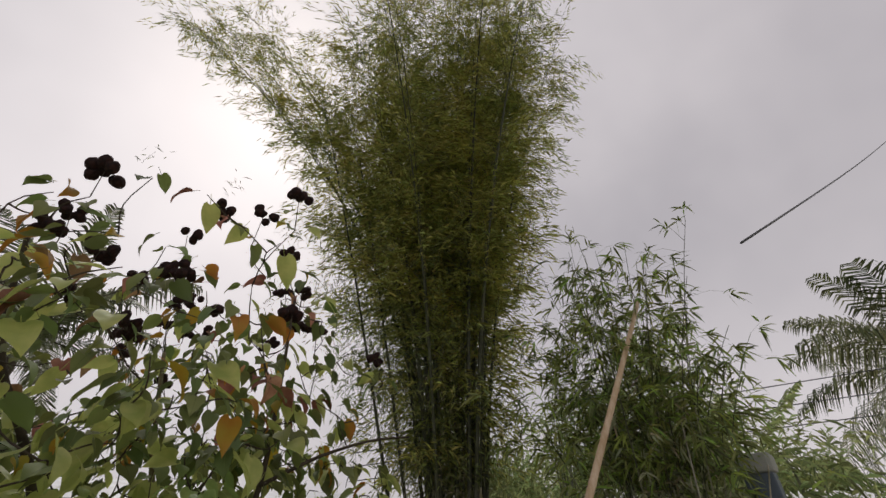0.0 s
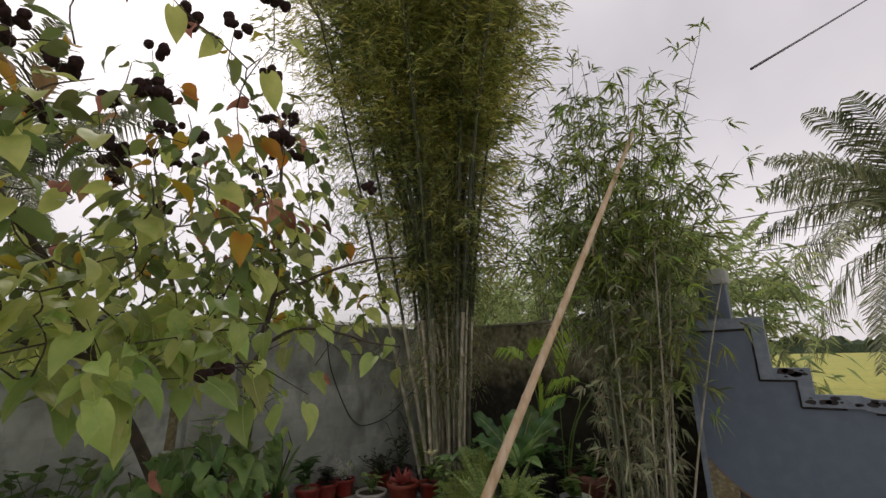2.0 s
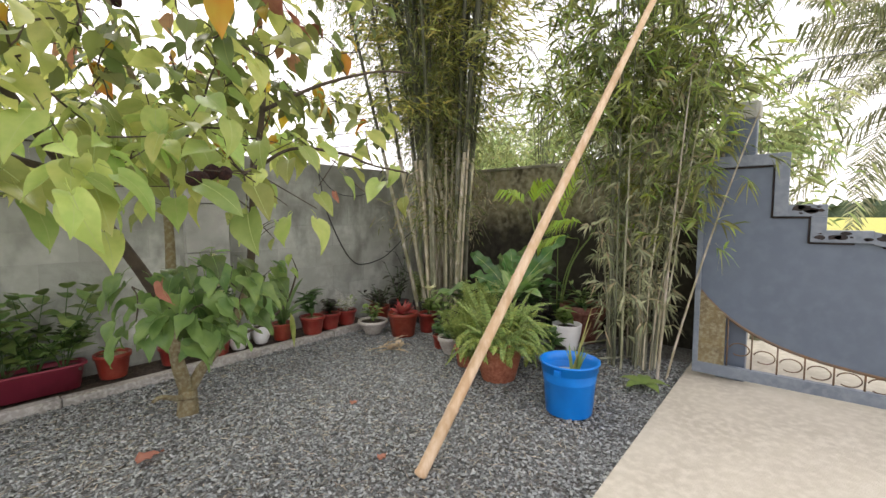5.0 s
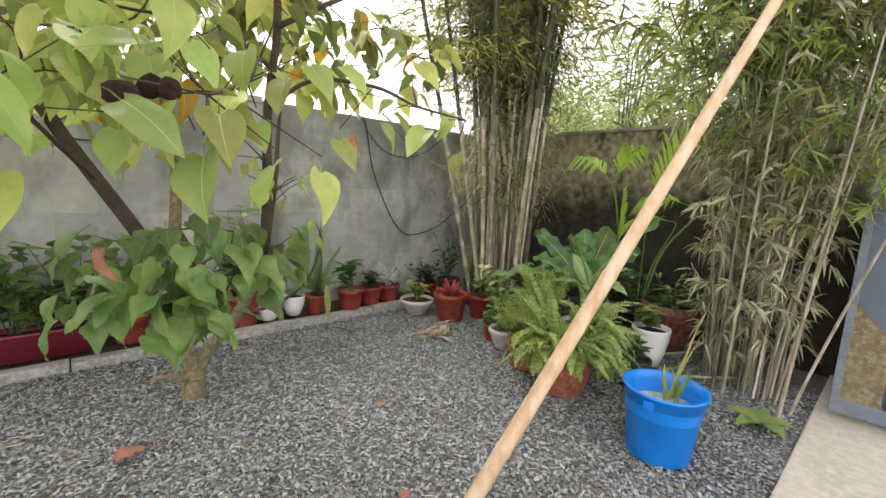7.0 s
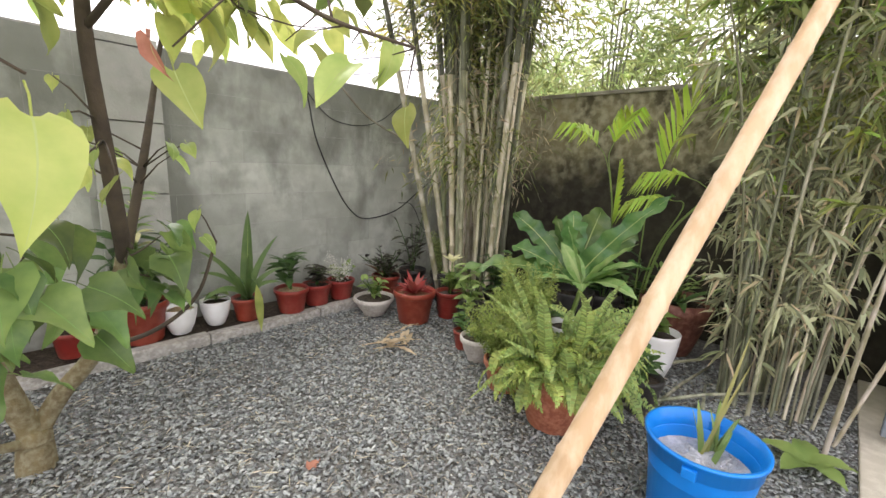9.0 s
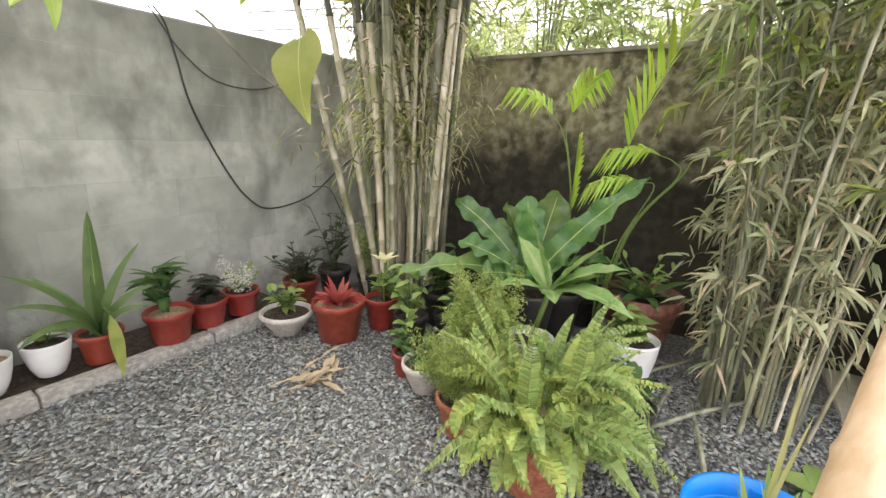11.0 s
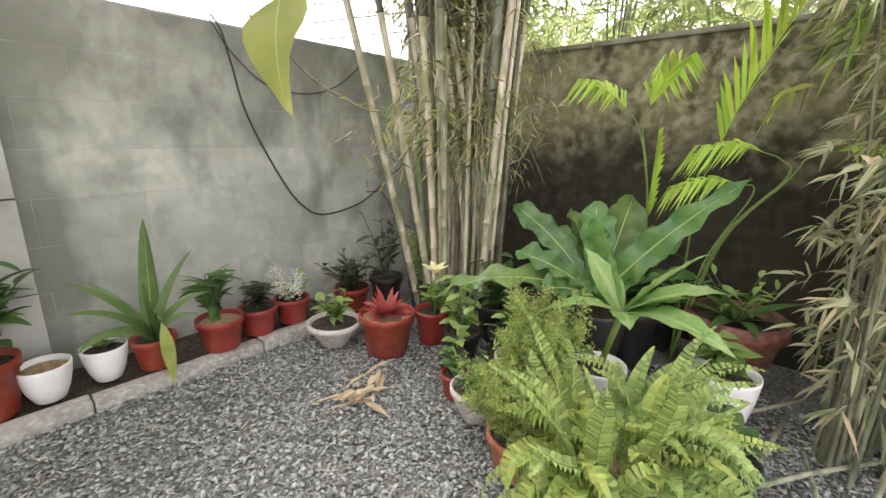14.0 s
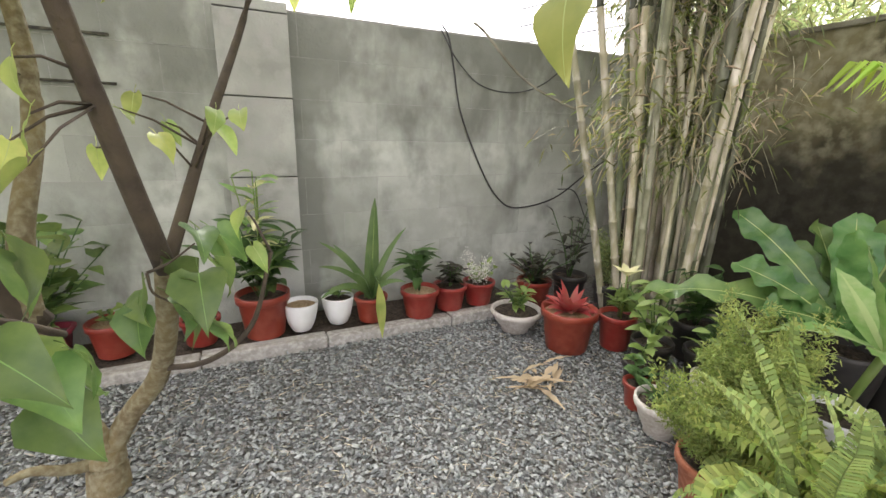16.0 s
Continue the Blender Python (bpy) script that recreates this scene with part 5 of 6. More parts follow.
def fluff(n, radius, high, ln, wd, mat, leafs=26):
    """Upright fuzzy plumes of asparagus fern."""
    def make(ob, c, rng):
        g = np.random.default_rng(rng.randint(0, 9999))
        for i in range(n):
            a = rng.uniform(0, 6.28)
            out = Vector((math.cos(a), math.sin(a), 0)) * radius * rng.uniform(0.2, 1)
            top = c + out + Vector((0, 0, high * rng.uniform(0.5, 1.1)))
            pts = curve_points([c + out * 0.2, c + out * 0.7 + Vector((0, 0, high * 0.45)), top], 6)
            P = np.array([tuple(pts[k]) for k in g.integers(2, len(pts), leafs * 7)]) + g.normal(0, 0.014, (leafs * 7, 3))
            D = g.normal(0, 1, (leafs * 7, 3)) + np.array([0, 0, 0.5])
            part_mesh("plume", scatter_leaves("plume", P, D, ln * 1.2, wd, M[mat], i, droop=0.1), ob)["kind"] = "stuff"
    return make


def side_fronds(n, heading, ln, mat):
    """More fronds of the same fern that spill over the rim to one side."""
    def make(ob, c, rng):
        back = ob.matrix_basis.inverted().to_3x3()
        for i in range(n):
            a = radians(heading + rng.uniform(-42, 42))
            way = back @ Vector((math.cos(a), math.sin(a), rng.uniform(0.5, 1.9)))
            v, f = [], []
            frond_data(v, f, c + way * 0.05 + Vector((0, 0, -0.03)), way, ln * rng.uniform(0.75, 1.15), rng.uniform(1.4, 2.4), 0.037, 0.0105, 30, up=0.4, curl=0.6, rng=rng, fwd=0.12, ragged=0.25, blunt=0.8, wander=1.4)
            part_mesh("frond", mesh_from("frond", v, f, M[mat], False), ob)
    return make


K = 0.05
# row on the kerb strip

def trough(x, y, label, plant, seed):
    ob = thing("planter_trough", x, y, K, label, "planter", "potted plants")
    v, f = [], []
    for hx, hy, z in ((0.22, 0.07, 0), (0.245, 0.085, 0.15), (0.262, 0.098, 0.155), (0.262, 0.098, 0.17), (0.245, 0.085, 0.17), (0.24, 0.08, 0.13)):
        for k in range(28):
            a = 2 * math.pi * k / 28
            ca, sa = math.cos(a), math.sin(a)
            v.append((hx * math.copysign(abs(ca) ** 0.45, ca), hy * math.copysign(abs(sa) ** 0.45, sa), z))
    for i in range(5):
        for k in range(28):
            p, q = i * 28 + k, i * 28 + (k + 1) % 28
            f.append((p, q, q + 28, p + 28))
    f.append(tuple(reversed(range(28))))
    part_mesh("planter_body", mesh_from("planter_body", v, f, M["magenta"], True), ob)
    part("soil", box_bm((-0.225, -0.07, 0.12), (0.225, 0.07, 0.142)), M["soil"], ob)
    for i in range(3):
        plant(ob, Vector((-0.14 + 0.14 * i, 0, 0.14)), random.Random(seed + i))


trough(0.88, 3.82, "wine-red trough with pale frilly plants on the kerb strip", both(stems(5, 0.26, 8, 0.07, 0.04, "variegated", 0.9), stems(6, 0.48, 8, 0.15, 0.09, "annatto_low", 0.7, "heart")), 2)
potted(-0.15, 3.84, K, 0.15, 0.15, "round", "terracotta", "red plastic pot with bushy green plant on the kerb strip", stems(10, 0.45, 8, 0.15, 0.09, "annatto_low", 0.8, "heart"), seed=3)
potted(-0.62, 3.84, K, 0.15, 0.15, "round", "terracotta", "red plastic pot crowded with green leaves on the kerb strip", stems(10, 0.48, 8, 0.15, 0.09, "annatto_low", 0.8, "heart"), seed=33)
potted(1.29, 3.83, K, 0.114, 0.176, "round", "terracotta", "red plastic pot with low withered green plant", stems(4, 0.08, 4, 0.06, 0.03, "mid_leaf", 1.0), "husks", seed=4)
potted(1.66, 3.80, K, 0.099, 0.143, "round", "terracotta", "small red plastic pot with a few leaves", stems(3, 0.10, 4, 0.06, 0.03, "mid_leaf", 0.8), seed=5)
potted(1.97, 3.79, K, 0.140, 0.242, "round", "terracotta", "tall red plastic pot with dark-leaved bush topped by cream leaves", both(stems(11, 0.40, 8, 0.16, 0.075, "dark_leaf", 0.6), stems(5, 0.30, 7, 0.15, 0.07, "annatto_low", 0.8), stems(4, 0.60, 9, 0.14, 0.05, "variegated", 0.2, stalk_mat="mid_leaf"), stems(3, 0.62, 7, 0.13, 0.045, "cream_petal", 0.2, stalk_mat="mid_leaf")), seed=6)
potted(2.16, 3.77, K, 0.095, 0.165, "egg", "white_plastic", "small white egg-shaped pot filled with reddish soil", None, "husks", seed=7)
potted(2.37, 3.79, K, 0.092, 0.165, "egg", "white_plastic", "small white egg-shaped pot with one round green leaf", stems(2, 0.05, 3, 0.09, 0.08, "mid_leaf", 0.9, "heart"), seed=8)
potted(2.86, 3.72, K, 0.121, 0.171, "round", "terracotta", "red plastic pot with twisted dark green leaves over rice hulls", stems(8, 0.24, 5, 0.17, 0.045, "dark_leaf", 0.4, "strap"), "husks", seed=10)
potted(3.08, 3.75, K, 0.112, 0.160, "round", "terracotta", "red plastic pot with short blackish leaves", stems(10, 0.14, 6, 0.10, 0.034, "purple_leaf", 0.7, "strap"), seed=11)
potted(3.30, 3.76, K, 0.110, 0.154, "round", "terracotta", "red plastic pot with green shoots and tiny white flowers", both(stems(5, 0.12, 5, 0.09, 0.04, "mid_leaf", 0.9), fluff(14, 0.14, 0.20, 0.010, 0.009, "white_bloom", 8)), seed=12)
potted(3.36, 3.40, 0.0, 0.150, 0.135, "bowl", "beige_pot", "grey-beige plastic bowl with upright green leaves on the gravel", stems(9, 0.16, 5, 0.09, 0.035, "mid_leaf", 0.6), seed=13)
potted(3.50, 3.10, 0.0, 0.155, 0.235, "round", "terracotta", "large red plastic pot with red-leaved plant on the gravel", both(rosette(16, 0.19, 0.042, 0.5, 1.6, "red_leaf", "lance"), rosette(14, 0.17, 0.045, 0.9, 0.6, "red_leaf", "lance")), "husks", seed=14)
potted(3.76, 3.00, 0.0, 0.105, 0.20, "round", "terracotta", "red plastic pot with leafy plant bearing one cream flower", both(stems(7, 0.20, 6, 0.10, 0.05, "mid_leaf", 0.6), rosette(0, 0.1, 0.05, 0.3, 1, "mid_leaf")), seed=15)
fl = thing("cream_flower", 3.74, 2.96, 0.19, "pale cream bromeliad-like flower on a stalk in the red pot", "flower")
tube("stalk", [(0, 0, 0), (-0.01, -0.01, 0.14), (-0.02, -0.02, 0.25)], 0.005, M["mid_leaf"], fl)
leaves(fl, [(Vector((-0.02, -0.02, 0.25)), (math.cos(a), math.sin(a), 0.75), 0.10, 0.042, 0.3, "lance", 0, 0, 0.4) for a in np.linspace(0, 5.3, 6)], "cream_petal", name="petal")
potted(3.50, 2.62, 0.0, 0.072, 0.16, "round", "black_pot", "small black pot with a young leafy plant", stems(2, 0.22, 6, 0.09, 0.05, "mid_leaf", 0.35, "lance"), seed=16)
potted(3.42, 2.54, 0.0, 0.070, 0.12, "round", "terracotta", "small red pot with trailing dark leaves", stems(4, 0.12, 5, 0.07, 0.035, "dark_leaf", 0.8, "lance"), seed=17)
potted(3.36, 2.38, 0.0, 0.105, 0.15, "bowl", "beige_pot", "beige plastic pot with spiky dark rosettes", both(rosette(12, 0.11, 0.025, 0.4, 0.8, "dark_leaf"), stems(3, 0.12, 6, 0.08, 0.015, "dark_leaf", 0.6, "strap")), seed=18)
potted(3.62, 2.36, 0.0, 0.085, 0.20, "egg", "beige_pot", "pale pot with glossy leaves behind the ferns", stems(6, 0.22, 6, 0.10, 0.045, "mid_leaf", 0.6), seed=19)
potted(3.22, 2.08, 0.0, 0.115, 0.16, "round", "clay", "low clay pot overflowing with fuzzy asparagus fern", fluff(44, 0.22, 0.34, 0.018, 0.0050, "fluffy", 46), seed=20)
potted(3.42, 2.12, 0.0, 0.10, 0.30, "round", "black_pot", "pot of tall fuzzy asparagus fern", fluff(34, 0.20, 0.34, 0.018, 0.0050, "fluffy", 46), seed=40)
potted(3.14, 1.74, 0.0, 0.190, 0.30, "big", "clay", "large scalloped clay pot bursting with curly sword ferns", both(
    fronds(13, 0.50, 0.8, 0.034, 0.0100, 38, "fern", 2.8, upf=0.35, curl=0.3, wide=0.12, ragged=0.08, blunt=0.8, fwd=0.12, wander=0.8),
    fronds(56, 0.35, 2.0, 0.038, 0.0105, 27, "fern", 1.2, upf=0.4, curl=0.6, wide=0.16, ragged=0.14, blunt=0.8, fwd=0.12, wander=1.4),
    fronds(34, 0.30, 1.5, 0.033, 0.0110, 24, "fern_young", 2.2, upf=0.5, curl=0.5, wide=0.15, ragged=0.22, blunt=0.85, fwd=0.12, wander=2.2),
    fronds(50, 0.30, 2.8, 0.036, 0.0110, 24, "fern_young", 1.0, upf=0.3, curl=1.0, wide=0.17, ragged=0.25, blunt=0.85, fwd=0.12, wander=2.4),
    side_fronds(26, -42, 0.44, "fern"), side_fronds(16, -40, 0.38, "fern_young")), "husks", seed=21)


def to_tip(c, tip, width, droop, wave=0.0, shape="strap", fold=0.25):
    c, tip = Vector(c), Vector(tip)
    ln = (tip - c).length * 1.06
    return (c, (tip - c) + Vector((0, 0, droop * ln * 0.5)), ln, width, droop, shape, wave, 0.0, fold)


def nest(ob, c, rng):
    turn = ob.matrix_basis.inverted()
    o = turn @ Vector((4.02, 2.14, 0.42))
    tips = [(3.60, 2.80, 0.36, .15, 1.0), (4.08, 2.66, 0.80, .13, .6), (4.18, 2.26, 0.84, .17, .25), (4.34, 2.14, 0.86, .19, .3), (4.10, 1.66, 1.00, .155, .45), (3.83, 2.48, 0.62, .15, .6), (3.88, 2.14, 0.82, .09, .1),
            (4.30, 2.50, 0.66, .16, .6), (4.42, 1.92, 0.72, .16, .6), (4.12, 1.72, 0.58, .15, .8), (3.80, 2.32, 0.48, .14, .7), (4.22, 2.40, 0.78, .16, .4)]
    for k, (x, y, z, w, dr) in enumerate(tips):
        long_one = k in (0, 4)
        base, way, ln, w, dr, sh, wv, tw, fo = to_tip(o, turn @ Vector((x, y, z)), w, dr, 0.030 if long_one else 0.021, "strap" if long_one else "paddle", 0.30)
        leaves(ob, [(base, way, ln, w, dr, sh, wv, 1.15 if k == 4 else -0.8 if k == 1 else (-0.5, 0.35, 0.0, 0.6, -0.3)[k % 5], fo)], "nest", "broad wavy glossy leaf", segs=22)


def cane_leaves(ob, c, rng):
    turn = ob.matrix_basis.inverted()
    o = turn @ Vector((3.71, 1.93, 0.50))
    tube("stem", [c, o], 0.014, M["mid_leaf"], ob)
    tips = [(3.64, 2.01, 0.82, .075, .05), (3.58, 1.60, 0.70, .14, .6), (3.80, 1.70, 0.76, .13, .4), (3.40, 1.53, 0.57, .12, .7), (3.48, 2.16, 0.50, .10, .9), (3.70, 1.72, 0.62, .12, .5), (3.82, 2.14, 0.70, .11, .4), (3.52, 1.84, 0.52, .11, .9)]
    for k, (x, y, z, w, dr) in enumerate(tips):
        base, way, ln, w, dr, sh, wv, tw, fo = to_tip(o, turn @ Vector((x, y, z)), w, dr, 0.005, "lance", 0.3)
        leaves(ob, [(base, way, ln, w, dr, sh, wv, (0, 0.3, -0.3, 0.2)[k % 4], fo)], "variegated", "cream-centred leaf", segs=11, rib=0.28, rib_mat="cream_rib")


def strap_plant(ob, c, rng):
    turn = ob.matrix_basis.inverted()
    o = turn @ Vector((2.56, 3.75, 0.19))
    for x, y, z, w, dr in ((2.60, 3.78, 0.75, .090, .10), (2.30, 3.74, 0.56, .044, 1.1), (2.28, 3.70, 0.45, .042, 1.3), (2.24, 3.62, 0.30, .044, 1.7), (2.74, 3.72, 0.60, .045, 1.1),
                           (2.80, 3.70, 0.42, .038, 1.6), (2.72, 3.62, 0.34, .038, 1.6), (2.44, 3.60, 0.42, .036, 1.3), (2.38, 3.84, 0.50, .050, .8), (2.52, 3.60, 0.52, .055, .7)):
        base, way, ln, w, dr, sh, wv, tw, fo = to_tip(o, turn @ Vector((x, y, z)), w, dr, 0.0, "strap", 0.28)
        leaves(ob, [(base, way, ln, w, dr, sh, wv, 0.95 if x > 2.56 else -0.95, fo)], "strap_leaf", segs=10)
    leaves(ob, [(turn @ Vector((2.57, 3.62, 0.32)), (0.02, -0.12, -1), 0.32, 0.062, 0.1, "lance", 0.0, 0.0, 0.3)], "fern_young", "pale yellowing leaf hanging down")
    tube("stem", [o, turn @ Vector((2.57, 3.68, 0.34)), turn @ Vector((2.57, 3.62, 0.33))], 0.006, M["strap_leaf"], ob)


potted(2.56, 3.76, K, 0.100, 0.155, "round", "terracotta", "red plastic pot with long arching dark strap leaves", strap_plant, seed=0)
potted(4.06, 2.16, 0.0, 0.15, 0.36, "egg", "black_pot", "bird's-nest fern with broad wavy glossy leaves in a dark pot", nest, seed=22)
potted(3.72, 2.00, 0.0, 0.115, 0.25, "egg", "white_plastic", "white pot with cream-veined dumb cane leaves", cane_leaves, seed=23)
potted(4.45, 1.62, 0.0, 0.215, 0.36, "bowl", "dark_clay", "wide brown clay bowl with drooping dark leaves", both(rosette(12, 0.30, 0.06, 0.9, 0.6, "dark_leaf", "lance"), stems(6, 0.25, 6, 0.12, 0.03, "mid_leaf", 0.8)), seed=24)
potted(3.98, 1.58, 0.0, 0.125, 0.27, "egg", "white_plastic", "white plastic pot with spotted rounded leaves", both(stems(5, 0.16, 5, 0.12, 0.09, "mid_leaf", 0.9, "heart")), seed=25)
potted(4.30, 2.05, 0.0, 0.13, 0.32, "round", "black_pot", "black pot with dark broad leaves against the mouldy wall", stems(7, 0.30, 6, 0.18, 0.09, "dark_leaf", 0.8, "heart"), seed=26)
potted(4.05, 2.75, 0.0, 0.12, 0.22, "round", "black_pot", "dark pot with broad dark leaves behind the canes", stems(7, 0.28, 6, 0.14, 0.07, "dark_leaf", 0.8, "heart"), seed=27)
potted(3.95, 3.62, 0.0, 0.12, 0.22, "round", "black_pot", "dark pot with purple-black upright leaves by the wall", stems(7, 0.48, 6, 0.14, 0.035, "purple_leaf", 0.4), seed=28)
potted(3.68, 3.66, 0.0, 0.12, 0.20, "round", "terracotta", "red pot with dull purple foliage by the wall", both(stems(12, 0.24, 6, 0.11, 0.04, "purple_leaf", 1.1), rosette(14, 0.22, 0.03, 0.9, 0.7, "dull_leaf")), seed=29)
potted(4.02, 3.30, 0.0, 0.12, 0.25, "round", "black_pot", "pot of yellow-green ferny shoots beside the canes", fluff(26, 0.13, 0.34, 0.03, 0.006, "bright_bush", 20), seed=30)
for i, (px, py, hh) in enumerate(((3.86, 2.55, 0.25), (3.70, 2.72, 0.3), (4.35, 2.5, 0.35), (3.62, 2.18, 0.2), (4.5, 2.3, 0.35), (3.55, 1.5, 0.18), (4.62, 1.98, 0.3))):
    potted(px, py, 0.0, 0.10, 0.18, "round", "black_pot", "black nursery pot with leafy seedling among the ferns", stems(6, hh, 6, 0.11, 0.05, "dark_leaf" if i != 1 else "mid_leaf", 0.7), seed=60 + i)


trough(0.28, 3.82, "long wine-red trough packed with leafy green plants", stems(11, 0.56, 9, 0.16, 0.10, "annatto_low", 0.7, "heart"), 1)

# young palms rising behind the ferns
def palm_seedling(x, y, base_z, parts_, label, seed):
    ob = thing("young_palm", x, y, 0.0, label, "palm", "young palms")
    rng = random.Random(seed)
    for line, ln, pin, up, open_ in parts_:
        pts = curve_points([Vector(p) for p in line], 5)
        tube("stalk", pts, [0.006 - 0.004 * i / len(pts) for i in range(len(pts))], M["mid_leaf"], ob, sides=6)
        d = (pts[-1] - pts[-2]).normalized()
        v, f = [], []
        frond_data(v, f, pts[-1], d, ln, 0.9 if open_ else 0.6, pin * 1.9, 0.017 if open_ else 0.034, 14, 0.35, up=0.2 if open_ else 0.5, rng=rng, curl=0.7 if open_ else 0.1, fwd=0.9 if open_ else 1.7, ragged=0.2)
        part_mesh("frond", mesh_from("frond", v, f, M["palm_leaf"]), ob, "bright yellow-green frond")
    return ob


palm_seedling(4.35, 2.06, 0, [([(0, 0, 0.05), (0.0, 0.0, 0.75), (0.0, 0.04, 1.05), (0.0, 0.10, 1.24), (0.0, 0.17, 1.33)], 0.24, 0.13, 0, True),
                              ([(0, 0, 0.05), (0.01, 0.0, 0.75), (0.01, 0.04, 1.05), (0.01, 0.08, 1.24), (0.0, 0.05, 1.34)], 0.22, 0.13, 0, True),
                              ([(0, 0, 0.05), (0, 0.0, 0.6), (0, 0.0, 0.80)], 0.42, 0.055, 1, False)], "young palm with split yellow-green fronds", 71)
palm_seedling(4.38, 1.86, 0, [([(0, 0, 0.05), (0.0, 0.0, 0.7), (-0.01, -0.01, 0.96), (-0.03, -0.07, 1.18)], 0.62, 0.15, 1, False),
                              ([(0, 0, 0.05), (0, -0.12, 0.7), (0, -0.32, 1.02), (0, -0.29, 1.10), (0, -0.22, 1.13)], 0.24, 0.12, 0, True),
                              ([(0, 0, 0.05), (0, -0.13, 0.7), (0, -0.33, 1.02), (-0.01, -0.38, 1.12), (-0.03, -0.46, 1.14)], 0.24, 0.12, 0, True),
                              ([(0, 0, 0.05), (-0.02, -0.08, 0.6), (-0.03, -0.22, 0.95), (-0.05, -0.16, 0.99)], 0.26, 0.10, 0, True)], "young palm with tall narrow yellow-green fronds", 72)

# blue bucket with lime crust and cut stalks
bucket = thing("bucket", 2.97, 1.12, 0.0, "bright blue plastic bucket holding white lime and cut stalks", "bucket")
prof = [(0.118, 0), (0.12, 0.004), (0.138, 0.25), (0.140, 0.252), (0.146, 0.255), (0.148, 0.30), (0.156, 0.302), (0.156, 0.312), (0.146, 0.312), (0.140, 0.24), (0.136, 0.2)]
v, f = lathe_data([(r * 1.15, z * 1.03) for r, z in prof], 40)
part_mesh("bucket_body", mesh_from("bucket_body", v, f, M["blue"], True), bucket)
part_mesh("lime_crust", disc_mesh(0.150, M["ash"], 0.015, 5), bucket, "white crusted lime", at=Matrix.Translation((0, 0, 0.225)))
for s in (-1, 1):
    part("handle_lug", box_bm((s * 0.170 - 0.012, -0.02, 0.262), (s * 0.170 + 0.012, 0.02, 0.298), 0.004), M["blue"], bucket)
rng = random.Random(5)
leaves(bucket, [(Vector((0.06 + rng.uniform(-.03, .03), rng.uniform(-.03, .03), 0.22)), (rng.uniform(-0.3, 0.5), rng.uniform(-0.4, 0.3), 1), rng.uniform(0.10, 0.2), 0.022, 0.2, "strap", 0, 0, 0.3) for _ in range(9)], "mid_leaf", name="cut_stalk")
leaves(bucket, [(Vector((0.06, 0.0, 0.22)), (0.45, -0.1, 1), 0.44, 0.014, 0.05, "strap", 0, 0, 0.3), (Vector((0.05, 0.01, 0.22)), (0.40, -0.22, 1), 0.36, 0.012, 0.1, "strap", 0, 0, 0.3)], "dry_stalk", name="dry_stalk")

# small things on the ground
husk = thing("dry_sheaths", 3.13, 2.86, -0.004, "heap of fallen straw-coloured bamboo sheaths on the gravel", "leaf litter")
rng = random.Random(6)
leaves(husk, [(Vector((rng.uniform(-.10, .10), rng.uniform(-.10, .10), 0.006 + 0.002 * i)), (rng.uniform(-1, 1), rng.uniform(-1, 1), rng.uniform(0, 0.35)), rng.uniform(0.07, 0.2), rng.uniform(0.012, 0.036), rng.uniform(0.1, 0.5), "lance", 0.004, rng.uniform(-.3, .3), 0.6) for i in range(20)], "leaf_dry", name="sheath")
for lx, ly, s in ((1.133, 2.477, 1.0), (2.2, 2.2, 0.5), (0.9, 1.9, 0.6), (1.9, 1.6, 0.5)):
    dl = thing("dead_leaf", lx, ly, 0.002, "curled brown dead leaf lying on the gravel", "leaf", "dead leaves")
    leaves(dl, [(Vector((-0.05, 0, 0.008)), (1, 0.3, 0.05), 0.13 * s, 0.09 * s, 0.1, "heart", 0.008, 0, 0.5)], "orange_leaf")
sap = thing("seedling", 3.62, 0.86, 0.0, "broad-leaved green seedling at the edge of the drive", "plant")
leaves(sap, [(Vector((0, 0, 0.02)), (math.cos(a), math.sin(a), 0.5), 0.17, 0.09, 0.9, "lance", 0.004, 0, 0.3) for a in (0.2, 1.5, 2.7, 4.0, 5.1)], "mid_leaf")
for i, (a, b) in enumerate((((3.45, 1.55, 0.04), (4.2, 1.0, 0.05)), ((3.4, 1.2, 0.02), (3.95, 1.3, 0.06)), ((3.5, 1.45, 0.02), (4.3, 1.35, 0.03)), ((3.75, 1.7, 0.03), (4.35, 1.25, 0.12)))):
    A, B = Vector(a), Vector(b)
    tagged(tube("fallen_cane", [A, A.lerp(B, 0.5) + Vector((0, 0, 0.02)), B], [0.010, 0.009, 0.006], M["culm_b"]), "fallen grey-brown bamboo cane on the ground", "cane", "fallen canes")


